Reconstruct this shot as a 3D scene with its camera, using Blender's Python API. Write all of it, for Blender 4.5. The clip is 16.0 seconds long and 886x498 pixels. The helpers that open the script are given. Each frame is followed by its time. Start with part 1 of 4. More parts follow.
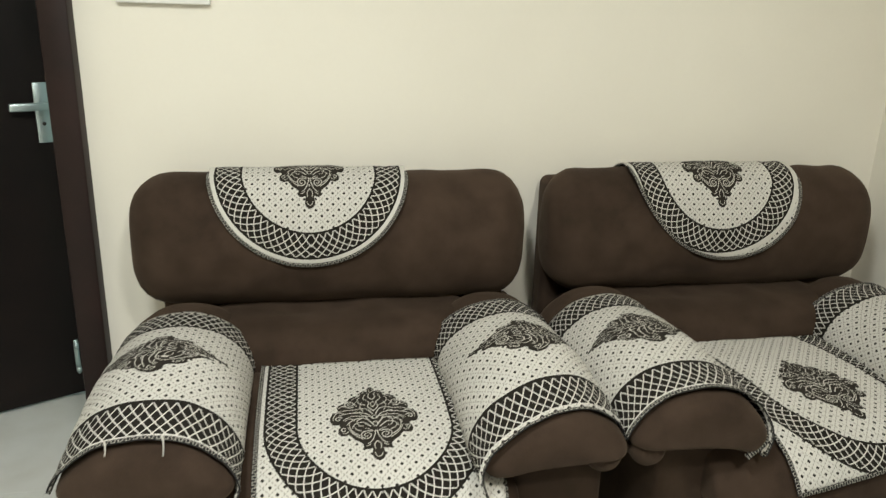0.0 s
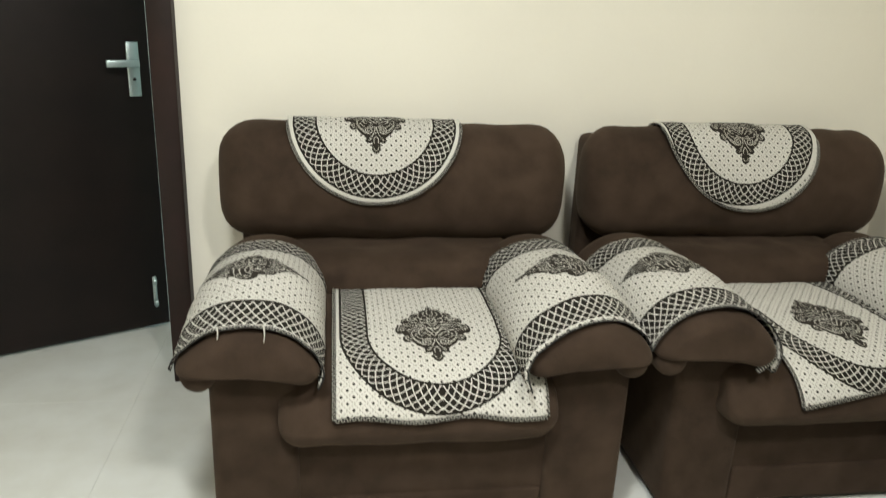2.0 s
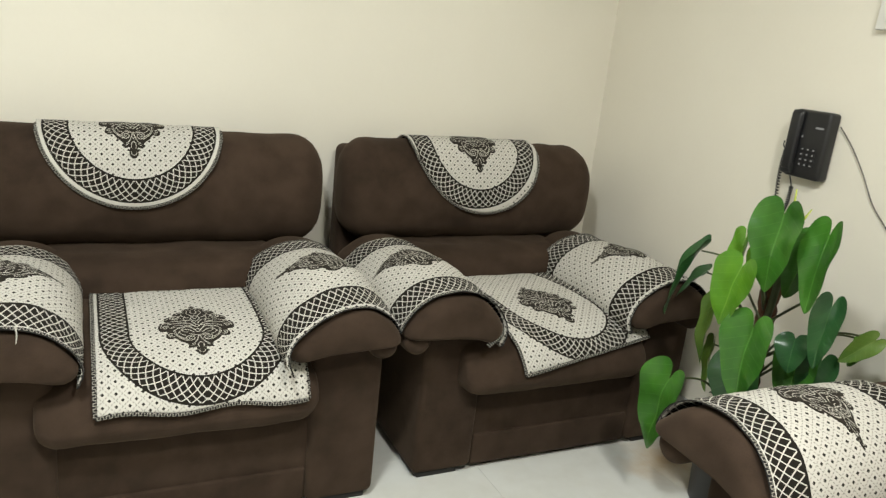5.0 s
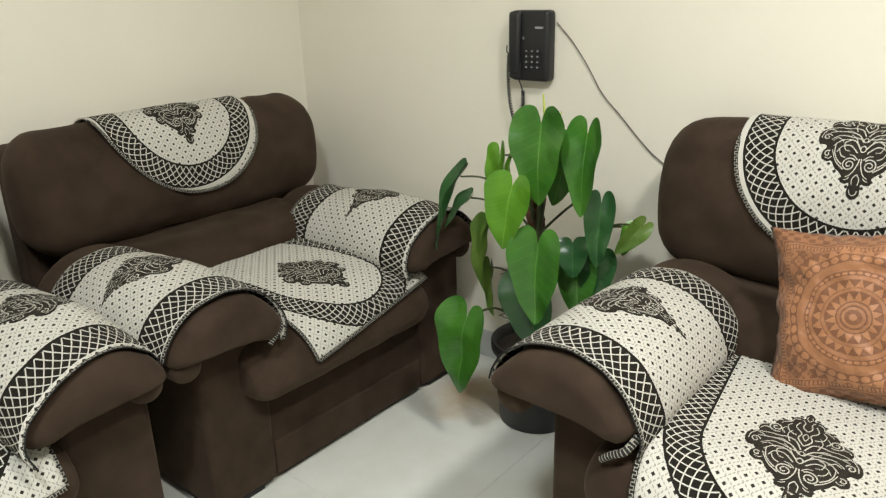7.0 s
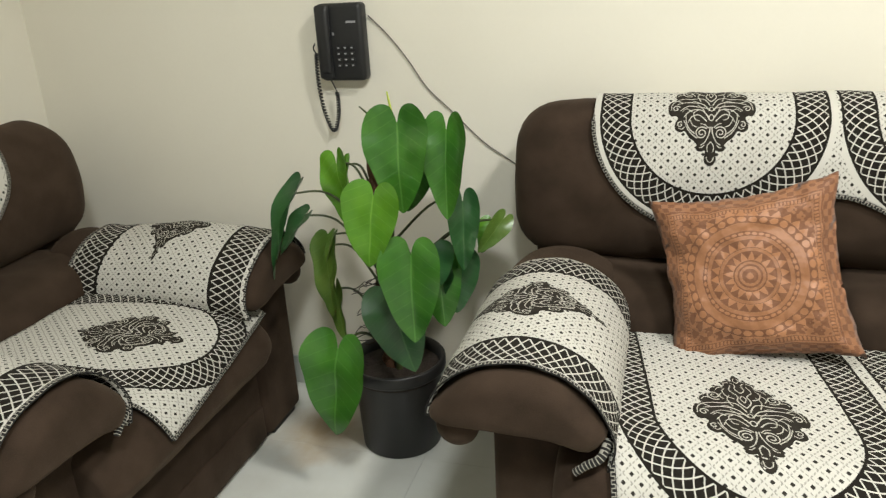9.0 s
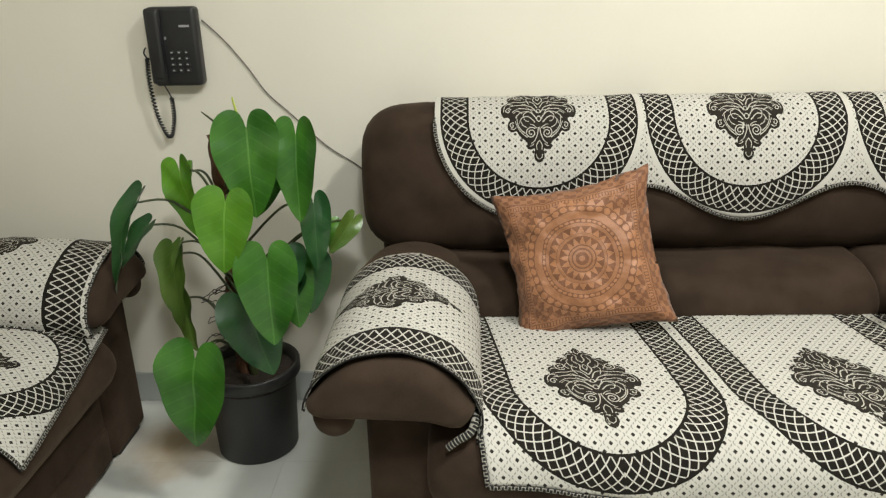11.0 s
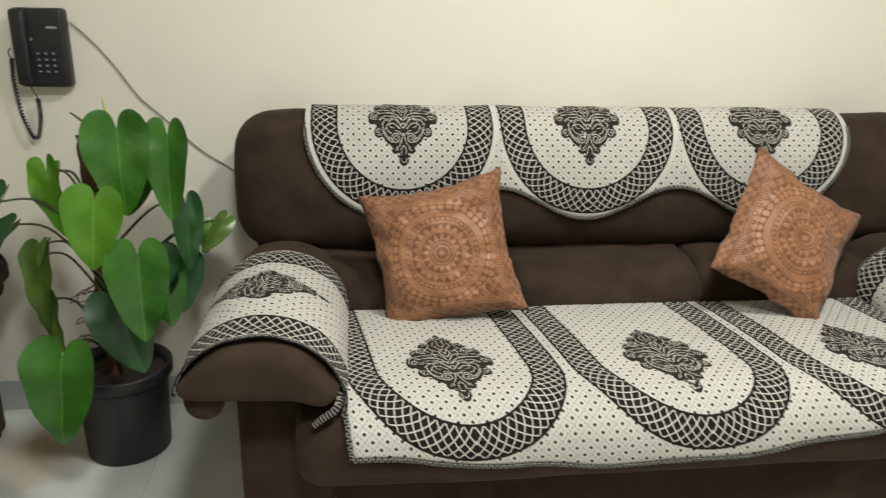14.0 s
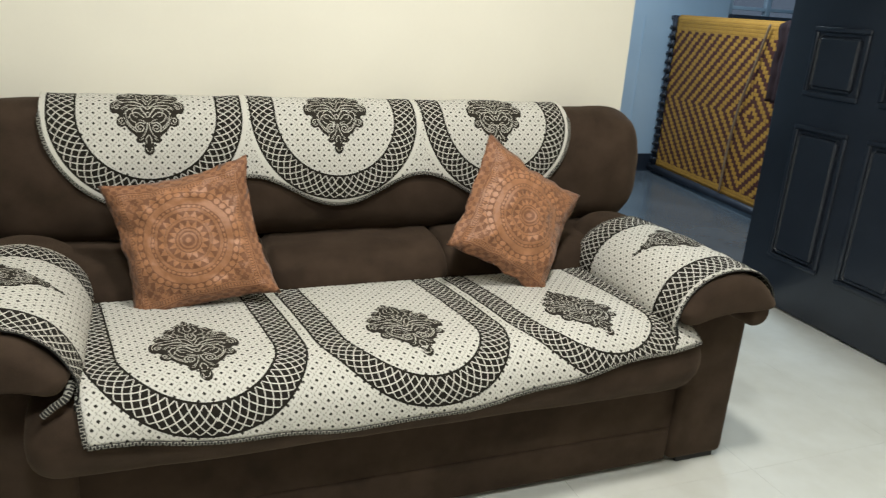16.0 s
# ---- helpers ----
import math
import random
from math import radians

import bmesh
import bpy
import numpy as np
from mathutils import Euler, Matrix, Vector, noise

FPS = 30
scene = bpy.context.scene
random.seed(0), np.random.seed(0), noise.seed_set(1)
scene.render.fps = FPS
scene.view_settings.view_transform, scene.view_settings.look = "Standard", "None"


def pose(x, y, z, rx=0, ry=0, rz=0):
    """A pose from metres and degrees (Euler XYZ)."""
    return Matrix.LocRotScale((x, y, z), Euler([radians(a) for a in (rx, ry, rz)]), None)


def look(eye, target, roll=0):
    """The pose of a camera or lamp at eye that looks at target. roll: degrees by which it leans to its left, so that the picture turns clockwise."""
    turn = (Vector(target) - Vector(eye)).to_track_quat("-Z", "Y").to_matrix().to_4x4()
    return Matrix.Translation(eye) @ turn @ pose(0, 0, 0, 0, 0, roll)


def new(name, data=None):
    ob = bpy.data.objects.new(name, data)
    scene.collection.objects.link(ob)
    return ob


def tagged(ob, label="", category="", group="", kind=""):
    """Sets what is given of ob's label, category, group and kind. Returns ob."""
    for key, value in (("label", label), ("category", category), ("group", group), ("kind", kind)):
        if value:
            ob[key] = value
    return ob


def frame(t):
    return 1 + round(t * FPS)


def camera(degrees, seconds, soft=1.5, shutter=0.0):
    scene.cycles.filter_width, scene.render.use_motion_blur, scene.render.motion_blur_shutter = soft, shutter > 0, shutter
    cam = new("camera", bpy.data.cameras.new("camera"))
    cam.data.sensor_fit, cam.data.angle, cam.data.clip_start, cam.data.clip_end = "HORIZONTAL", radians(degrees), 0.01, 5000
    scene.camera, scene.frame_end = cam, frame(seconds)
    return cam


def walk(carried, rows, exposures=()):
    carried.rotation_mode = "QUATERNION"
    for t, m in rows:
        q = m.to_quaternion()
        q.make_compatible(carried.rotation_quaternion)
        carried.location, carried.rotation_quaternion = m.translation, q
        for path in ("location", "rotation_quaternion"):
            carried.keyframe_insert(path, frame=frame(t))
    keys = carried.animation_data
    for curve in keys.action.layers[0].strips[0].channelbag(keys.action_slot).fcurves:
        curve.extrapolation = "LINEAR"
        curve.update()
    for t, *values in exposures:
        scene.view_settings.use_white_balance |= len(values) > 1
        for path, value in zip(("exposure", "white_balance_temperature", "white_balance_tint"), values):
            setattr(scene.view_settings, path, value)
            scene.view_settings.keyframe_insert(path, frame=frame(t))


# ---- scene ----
cam = camera(61.5, 16.0, soft=1.25, shutter=0.35)
PATH = [
    (0, (-0.014, -0.032, 1.381), (0.301, 1.619, 0.858), 1.69),
    (0.5, (-0.103, -0.081, 1.352), (0.227, 1.554, 0.792), 0.96),
    (1, (-0.174, -0.128, 1.346), (0.204, 1.491, 0.769), -0.82),
    (1.5, (-0.199, -0.178, 1.352), (0.109, 1.489, 0.879), 1.67),
    (2, (-0.129, -0.304, 1.328), (0.124, 1.346, 0.774), 2.53),
    (2.5, (-0.095, -0.410, 1.302), (0.138, 1.219, 0.676), 3.44),
    (3, (-0.121, -0.473, 1.309), (0.231, 1.149, 0.727), 3.92),
    (3.2, (-0.166, -0.488, 1.334), (0.282, 1.115, 0.763), 5.30),
    (5.3, (-0.130, -0.502, 1.336), (0.671, 0.994, 0.867), 5.39),
    (5.5, (-0.099, -0.474, 1.340), (0.737, 1.002, 0.874), 4.73),
    (6, (-0.044, -0.382, 1.340), (0.957, 0.977, 0.840), 3.91),
    (6.5, (-0.070, -0.281, 1.338), (1.141, 0.891, 0.834), 0.62),
    (7, (-0.093, -0.180, 1.322), (1.179, 0.884, 0.733), -1.61),
    (7.5, (-0.050, -0.089, 1.303), (1.301, 0.885, 0.736), -2.40),
    (8, (-0.011, 0.027, 1.295), (1.407, 0.879, 0.697), -4.13),
    (8.5, (-0.062, 0.169, 1.293), (1.467, 0.826, 0.724), -4.50),
    (9, (-0.094, 0.235, 1.298), (1.485, 0.722, 0.692), -3.15),
    (9.5, (-0.126, 0.234, 1.288), (1.486, 0.655, 0.721), -1.63),
    (9.7, (-0.128, 0.237, 1.291), (1.511, 0.555, 0.735), -1.77),
    (11.8, (-0.229, 0.340, 1.324), (1.427, 0.312, 0.730), 0.36),
    (12, (-0.236, 0.337, 1.322), (1.426, 0.273, 0.744), 0.83),
    (12.5, (-0.245, 0.335, 1.326), (1.408, 0.224, 0.730), 0.62),
    (13, (-0.264, 0.331, 1.316), (1.391, 0.180, 0.737), 1.49),
    (13.5, (-0.283, 0.326, 1.314), (1.381, 0.189, 0.756), 1.93),
    (14, (-0.324, 0.268, 1.309), (1.327, 0.061, 0.735), 1.49),
    (14.5, (-0.379, 0.198, 1.309), (1.250, -0.148, 0.738), 2.79),
    (15, (-0.424, 0.153, 1.310), (1.172, -0.292, 0.720), 3.41),
    (15.5, (-0.448, 0.139, 1.302), (1.136, -0.387, 0.744), 3.73),
    (16, (-0.471, 0.120, 1.308), (1.078, -0.504, 0.752), 3.96),
]
walk(cam, [(t, look(eye, target, roll)) for t, eye, target, roll in PATH],
     exposures=[(0.0, -0.02), (1.5, 0.02), (3.0, 0.18), (5.5, 0.02), (7.0, 0.0), (8.5, -0.05), (9.5, -0.11), (12.0, -0.30), (13.5, -0.38), (14.5, -0.37), (16.0, -0.34)])

# ---- world and lamps ----
world = bpy.data.worlds.new("world")
world.use_nodes = True
scene.world = world
world.node_tree.nodes["Background"].inputs[0].default_value = (0.55, 0.72, 1.0, 1)
world.node_tree.nodes["Background"].inputs[1].default_value = 0.25


def area_lamp(name, place, target, size, power, colour):
    data = bpy.data.lights.new(name, "AREA")
    data.shape, data.size, data.energy, data.color = "DISK", size, power, colour
    ob = new(name, data)
    ob.matrix_world = look(place, target)
    return ob


CEIL = 2.75
area_lamp("ceiling_lamp_light", (0.50, -0.65, CEIL - 0.10), (0.50, -0.65, 0), 0.28, 54, (1.0, 0.99, 0.93))
# unseen fill, added to brighten the armchairs and the north wall
area_lamp("room_fill_light", (-0.40, 0.10, CEIL - 0.10), (-0.40, 0.10, 0), 0.34, 56, (0.96, 1.0, 0.98))
# unseen source, added to light the passage with a bluish tone
area_lamp("passage_fill_light", (3.6, -2.9, CEIL - 0.12), (3.6, -2.9, 0), 0.5, 70, (0.72, 0.88, 1.0))
# unseen source, put in for the cool light showing past the door
area_lamp("bedroom_cool_light", (-1.2, 3.6, CEIL - 0.12), (-1.2, 3.6, 0), 0.4, 24, (0.60, 0.88, 1.0))

# ---- node helpers ----


class Val:
    """A value in a node tree, with arithmetic."""

    def __init__(self, tree, sock):
        self.tree, self.sock = tree, sock

    def op(self, kind, *others):
        node = self.tree.nodes.new("ShaderNodeMath")
        node.operation = kind
        for slot, v in zip(node.inputs, (self, *others)):
            if isinstance(v, Val):
                self.tree.links.new(v.sock, slot)
            else:
                slot.default_value = v
        return Val(self.tree, node.outputs[0])

    def __add__(self, o): return self.op("ADD", o)
    def __sub__(self, o): return self.op("SUBTRACT", o)
    def __mul__(self, o): return self.op("MULTIPLY", o)
    def __truediv__(self, o): return self.op("DIVIDE", o)
    def __lt__(self, o): return self.op("LESS_THAN", o)
    def __gt__(self, o): return self.op("GREATER_THAN", o)
    def abs(self): return self.op("ABSOLUTE")
    def frac(self): return self.op("FRACT")
    def min(self, o): return self.op("MINIMUM", o)
    def max(self, o): return self.op("MAXIMUM", o)
    def sin(self): return self.op("SINE")
    def sqrt(self): return self.op("SQRT")
    def inv(self): return (self * -1.0) + 1.0


def material(name, rough=0.6, metal=0.0):
    mat = bpy.data.materials.new(name)
    mat.use_nodes = True
    tree = mat.node_tree
    bsdf = tree.nodes["Principled BSDF"]
    bsdf.inputs["Roughness"].default_value, bsdf.inputs["Metallic"].default_value = rough, metal
    return mat, tree, bsdf


def rgb(c):
    return (*c, 1.0)


def noise_val(tree, scale, detail=4.0, rough=0.55, coord="Object"):
    tc = tree.nodes.new("ShaderNodeTexCoord")
    n = tree.nodes.new("ShaderNodeTexNoise")
    n.inputs["Scale"].default_value, n.inputs["Detail"].default_value, n.inputs["Roughness"].default_value = scale, detail, rough
    if coord == "Position":
        tree.links.new(tree.nodes.new("ShaderNodeNewGeometry").outputs["Position"], n.inputs["Vector"])
    else:
        tree.links.new(tc.outputs[coord], n.inputs["Vector"])
    return Val(tree, n.outputs[0])


def mix_colour(tree, fac, a, b):
    m = tree.nodes.new("ShaderNodeMix")
    m.data_type = "RGBA"
    if isinstance(fac, Val):
        tree.links.new(fac.sock, m.inputs[0])
    else:
        m.inputs[0].default_value = fac
    for slot, c in ((m.inputs[6], a), (m.inputs[7], b)):
        if isinstance(c, tuple):
            slot.default_value = rgb(c)
        else:
            tree.links.new(c, slot)
    return m.outputs[2]


def add_bump(tree, bsdf, height, strength=0.3, distance=0.002):
    b = tree.nodes.new("ShaderNodeBump")
    b.inputs["Strength"].default_value, b.inputs["Distance"].default_value = strength, distance
    tree.links.new(height.sock, b.inputs["Height"])
    tree.links.new(b.outputs[0], bsdf.inputs["Normal"])


def mottled(name, dark, light, scale, rough, fine=0.0, fine_scale=200, bump=0.2, distance=0.001, metal=0.0, spec=None):
    """A surface that varies between two colours at a large scale, with fine grain."""
    mat, tree, bsdf = material(name, rough, metal)
    big = noise_val(tree, scale, 5.0)
    grain = noise_val(tree, fine_scale, 3.0)
    fac = ((big - 0.5) * 2.2 + 0.5) * (1.0 - fine) + grain * fine
    fac = fac.max(0.0).min(1.0)
    tree.links.new(mix_colour(tree, fac, dark, light), bsdf.inputs["Base Color"])
    if bump:
        add_bump(tree, bsdf, grain * 0.6 + big * 0.4, bump, distance)
    if spec is not None:
        bsdf.inputs["Specular IOR Level"].default_value = spec
    return mat


# ---- materials ----
wall_paint = mottled("wall_paint", (0.74, 0.70, 0.60), (0.80, 0.765, 0.665), 1.3, 0.75, 0.25, 90, 0.12, 0.002)
ceiling_paint = mottled("ceiling_paint", (0.78, 0.77, 0.73), (0.83, 0.82, 0.78), 1.0, 0.8, 0.2, 90, 0.1, 0.002)
blue_paint = mottled("blue_paint", (0.33, 0.43, 0.52), (0.39, 0.49, 0.58), 1.5, 0.6, 0.2, 90, 0.12, 0.002)
skirting_tile = mottled("skirting_tile", (0.36, 0.38, 0.36), (0.44, 0.45, 0.42), 6.0, 0.3, 0.2, 120, 0.05)
dark_wood = mottled("dark_wood", (0.006, 0.0045, 0.004), (0.014, 0.009, 0.0075), 5.0, 0.5, 0.3, 60, 0.15, spec=0.2)
frame_wood = mottled("frame_wood", (0.011, 0.006, 0.005), (0.024, 0.011, 0.009), 7.0, 0.45, 0.3, 60, 0.15, spec=0.25)
navy_wood = mottled("navy_wood", (0.014, 0.018, 0.026), (0.025, 0.031, 0.043), 5.0, 0.30, 0.3, 60, 0.12, spec=0.5)
steel = mottled("brushed_steel", (0.50, 0.60, 0.60), (0.62, 0.72, 0.72), 30.0, 0.35, 0.5, 300, 0.05, metal=0.9)
white_plastic = mottled("white_plastic", (0.76, 0.75, 0.71), (0.82, 0.81, 0.77), 8.0, 0.4, 0.2, 200, 0.02)
black_plastic = mottled("black_plastic", (0.008, 0.008, 0.009), (0.016, 0.016, 0.017), 20.0, 0.42, 0.3, 400, 0.05)
grey_print = mottled("grey_print", (0.26, 0.26, 0.27), (0.38, 0.38, 0.39), 20.0, 0.5, 0.2, 300, 0.0)
pot_plastic = mottled("pot_plastic", (0.008, 0.008, 0.008), (0.018, 0.017, 0.016), 12.0, 0.45, 0.3, 200, 0.1)
soil = mottled("soil", (0.010, 0.007, 0.005), (0.045, 0.030, 0.020), 40.0, 0.95, 0.5, 150, 1.0, 0.01)
coir = mottled("coir_fibre", (0.055, 0.022, 0.011), (0.19, 0.085, 0.042), 60.0, 0.95, 0.5, 300, 1.0, 0.01)
stem_green = mottled("stem_green", (0.020, 0.028, 0.010), (0.06, 0.075, 0.02), 20.0, 0.5, 0.3, 200, 0.1)
shoot_green = mottled("shoot_green", (0.30, 0.38, 0.04), (0.45, 0.52, 0.08), 20.0, 0.5, 0.3, 200, 0.1)
cable_grey = mottled("cable_grey", (0.10, 0.09, 0.08), (0.17, 0.155, 0.14), 20.0, 0.6, 0.3, 200, 0.0)
foot_black = mottled("foot_black", (0.008, 0.007, 0.006), (0.014, 0.012, 0.010), 20.0, 0.6, 0.3, 200, 0.0)
maroon_cloth = mottled("maroon_cloth", (0.014, 0.005, 0.007), (0.032, 0.012, 0.014), 8.0, 0.9, 0.3, 300, 0.3)
cord_brown = mottled("cord_brown", (0.16, 0.10, 0.055), (0.28, 0.19, 0.11), 30.0, 0.85, 0.4, 300, 0.3)
bamboo_dark = mottled("painted_frame", (0.012, 0.014, 0.022), (0.03, 0.035, 0.05), 12.0, 0.5, 0.3, 200, 0.1)


def fabric_material():
    mat, tree, bsdf = material("brown_suede", 0.92)
    big = noise_val(tree, 3.5, 4.0)
    mid = noise_val(tree, 14.0, 4.0)
    grain = noise_val(tree, 520.0, 2.0)
    fac = ((big - 0.5) * 2.0 + (mid - 0.5) * 1.4 + (grain - 0.5) * 0.8 + 0.5).max(0.0).min(1.0)
    tree.links.new(mix_colour(tree, fac, (0.0262, 0.0165, 0.0106), (0.0490, 0.0318, 0.0212)), bsdf.inputs["Base Color"])
    bsdf.inputs["Sheen Weight"].default_value = 0.09
    bsdf.inputs["Sheen Roughness"].default_value = 0.45
    bsdf.inputs["Sheen Tint"].default_value = (0.80, 0.60, 0.42, 1)
    bsdf.inputs["Specular IOR Level"].default_value = 0.15
    add_bump(tree, bsdf, grain * 0.3 + mid * 1.0, 0.35, 0.004)
    return mat


suede = fabric_material()


def floor_material():
    mat, tree, bsdf = material("polished_marble_tile", 0.16)
    a = noise_val(tree, 1.6, 6.0, 0.6, "Position")
    b = noise_val(tree, 9.0, 5.0, 0.55, "Position")
    fac = ((a - 0.5) * 2.6 + (b - 0.5) * 0.8 + 0.5).max(0.0).min(1.0)
    pale = mix_colour(tree, fac, (0.55, 0.545, 0.49), (0.66, 0.67, 0.635))
    # tan patch with a ragged edge, centred beside the plant pot
    sep = tree.nodes.new("ShaderNodeSeparateXYZ")
    tree.links.new(tree.nodes.new("ShaderNodeNewGeometry").outputs["Position"], sep.inputs[0])
    dx, dy = Val(tree, sep.outputs[0]) - 1.68, Val(tree, sep.outputs[1]) - 1.20
    tan_patch = ((dx * dx + dy * dy * 1.6).sqrt() * -5.5 + 1.15 + (b - 0.5) * 1.6).max(0.0).min(1.0)
    tree.links.new(mix_colour(tree, tan_patch * 0.75, pale, (0.40, 0.27, 0.13)), bsdf.inputs["Base Color"])
    tree.links.new((b * 0.10 + 0.13).sock, bsdf.inputs["Roughness"])
    return mat


tile = floor_material()
grout = mottled("grout", (0.55, 0.53, 0.48), (0.64, 0.62, 0.57), 10.0, 0.8, 0.3, 200, 0.1)
grey_tile = mottled("grey_floor_tile", (0.065, 0.078, 0.092), (0.10, 0.115, 0.13), 3.0, 0.25, 0.2, 100, 0.02)


def cover_uv(tree):
    uv = tree.nodes.new("ShaderNodeUVMap")
    sep = tree.nodes.new("ShaderNodeSeparateXYZ")
    tree.links.new(uv.outputs[0], sep.inputs[0])
    return Val(tree, sep.outputs[0]), Val(tree, sep.outputs[1])


def dotted(u, v):
    """Dark dots on a diagonal grid with faint stitched lines."""
    p, q = (u + v) / 0.0300, (u - v) / 0.0300
    fp, fq = (p.frac() - 0.5).abs(), (q.frac() - 0.5).abs()
    dots = (fp.max(fq) < 0.150) * 0.97
    lines = ((fp > 0.445).max(fq > 0.445)) * ((u / 0.0060).frac() < 0.62) * 0.46
    return dots.max(lines)


def net(s, r):
    """White diamond net lines over a dark band; s along it in metres, r across it 0..1. The lines bow as they cross."""
    bow = (r * r * 0.35 + r * 0.65) * 2.6
    a, b = (s / 0.0215 + bow).frac(), (s / 0.0215 - bow).frac()
    return ((a - 0.5).abs() < 0.078).max((b - 0.5).abs() < 0.078)


def cover_material(name, kind):
    """Woven slip cover: pale dotted field, dark ornament, dark netted bands. UV is in metres."""
    mat, tree, bsdf = material(name, 0.9)
    u, v = cover_uv(tree)
    wob = noise_val(tree, 9.0, 2.0) - 0.5
    if kind == "arm":
        front = (v - 0.048).abs() < 0.040
        back = (v - 0.452).abs() < 0.040
        band = front.max(back)
        r = ((v - 0.25).abs() - 0.162) / 0.080
        line = ((v - 0.090).abs() < 0.004).max((v - 0.410).abs() < 0.004)
        white = net(u, r)
    else:
        ri, ro = (0.172, 0.240) if kind == "seat" else (0.180, 0.247)
        vv = v.max(0.0)
        d = (u * u + vv * vv).sqrt()
        band = (d > ri) * (d < ro)
        r = (d - ri) / (ro - ri)
        ang = vv.op("ARCTAN2", u.abs() + 0.0001) * 0.20 + v.min(0.0)
        white = net(ang, r)
        line = ((d - ri).abs() < 0.0028).max((d - ro).abs() < 0.0028)
    dots = dotted(u, v)
    if kind == "back":
        dots = dots * ((d > ro) * (d < ro + 0.016)).inv()
    dark = band * white.inv()
    dark = dark.max(line).max(dots * band.inv())
    weave = ((u * 900.0).sin() * (v * 900.0).sin()) * 0.5
    fade = noise_val(tree, 5.0, 3.0)
    pale = mix_colour(tree, fade, (0.455, 0.437, 0.39), (0.56, 0.54, 0.49))
    black = mix_colour(tree, noise_val(tree, 60.0, 3.0), (0.006, 0.005, 0.004), (0.020, 0.017, 0.013))
    tree.links.new(mix_colour(tree, dark, pale, black), bsdf.inputs["Base Color"])
    add_bump(tree, bsdf, dark * 0.6 + weave * 0.3 + wob, 0.5, 0.002)
    bsdf.inputs["Specular IOR Level"].default_value = 0.12
    return mat


black_thread = mottled("black_thread", (0.010, 0.008, 0.006), (0.034, 0.029, 0.022), 60.0, 0.9, 0.4, 900, 0.4, 0.001, spec=0.15)
pale_thread = mottled("pale_thread", (0.38, 0.36, 0.31), (0.52, 0.50, 0.45), 60.0, 0.9, 0.4, 900, 0.4, 0.001, spec=0.12)
cover_seat = cover_material("woven_cover_seat", "seat")
cover_back = cover_material("woven_cover_back", "back")
cover_arm = cover_material("woven_cover_arm", "arm")


def edging_material():
    mat, tree, bsdf = material("overlock_edging", 0.9)
    u, v = cover_uv(tree)
    p, q = (u / 0.0130).frac(), v
    rise = ((p - 0.25).abs() < 0.065).max((p - 0.75).abs() < 0.065) * (q > 0.12) * (q < 0.95)
    inner = (p - 0.5).abs() < 0.25
    loop = rise.max(inner * (q > 0.78) * (q < 0.95)).max(inner.inv() * (q > 0.12) * (q < 0.28))
    tree.links.new(mix_colour(tree, loop, (0.007, 0.006, 0.005), (0.29, 0.275, 0.235)), bsdf.inputs["Base Color"])
    return mat


edging = edging_material()


def pillow_material():
    """Terracotta brocade with a round ornament in slightly raised, shinier thread. UV runs -1..1."""
    mat, tree, bsdf = material("terracotta_brocade", 0.7)
    u, v = cover_uv(tree)
    d = (u * u + v * v).sqrt()
    a = v.op("ARCTAN2", u)
    wob = noise_val(tree, 30.0, 2.0)

    def ring(r, half):
        return (d - r).abs() < half

    def teeth(r, half, count, phase=0.0):
        """A ring of pointed teeth."""
        saw = ((a * count / (2 * math.pi) + phase).frac() - 0.5).abs() * 2.0
        return ring(r, half) * (((d - r) / half * 0.5 + 0.5) < saw)

    def beads(r, half, count):
        saw = ((a * count / (2 * math.pi)).frac() - 0.5).abs() * 2.0
        return ((saw * saw + ((d - r) / half) * ((d - r) / half)) < 0.62)
    box = u.abs().max(v.abs())
    side = u.abs().min(v.abs())
    plain = ring(0.575, 0.050).max(ring(0.445, 0.022)).max(ring(0.300, 0.018)).max(ring(0.145, 0.014)).max(ring(0.095, 0.014)).max(d < 0.035)
    worked = teeth(0.372, 0.046, 22).max(teeth(0.225, 0.050, 16, 0.5)).max(beads(0.495, 0.022, 44)).max(beads(0.675, 0.048, 38)).max(teeth(0.765, 0.040, 38, 0.5))
    disc = d < 0.80
    buds = ((u.abs() * 34.0).sin() * (v.abs() * 34.0).sin() + ((u * 71.0 + wob * 3.0).sin() * (v * 71.0).sin()) * 0.8) > 0.12
    corner = disc.inv() * (box < 0.76) * buds
    stitch = ((box - 0.785).abs() < 0.022) * ((side / 0.040).frac() < 0.60)
    rail = ((box - 0.825).abs() < 0.010).max((box - 0.745).abs() < 0.008)
    margin = (box > 0.85) * (((side * 40.0).sin() * (box * 62.0).sin() + wob * 1.2) > 0.55)
    thread = (plain * 0.72).max(worked).max(corner * 0.62).max(stitch * 0.9).max(rail * 0.7).max(margin * 0.55)
    sew = thread * 0.56 + noise_val(tree, 260.0, 2.0) * 0.20 + noise_val(tree, 7.0, 3.0) * 0.26
    tree.links.new(mix_colour(tree, sew.max(0.0).min(1.0), (0.098, 0.033, 0.013), (0.40, 0.178, 0.078)), bsdf.inputs["Base Color"])
    tree.links.new((thread * -0.20 + 0.72).sock, bsdf.inputs["Roughness"])
    add_bump(tree, bsdf, thread + noise_val(tree, 16.0, 3.0) * 2.2, 0.9, 0.007)
    bsdf.inputs["Sheen Weight"].default_value = 0.12
    return mat


brocade = pillow_material()


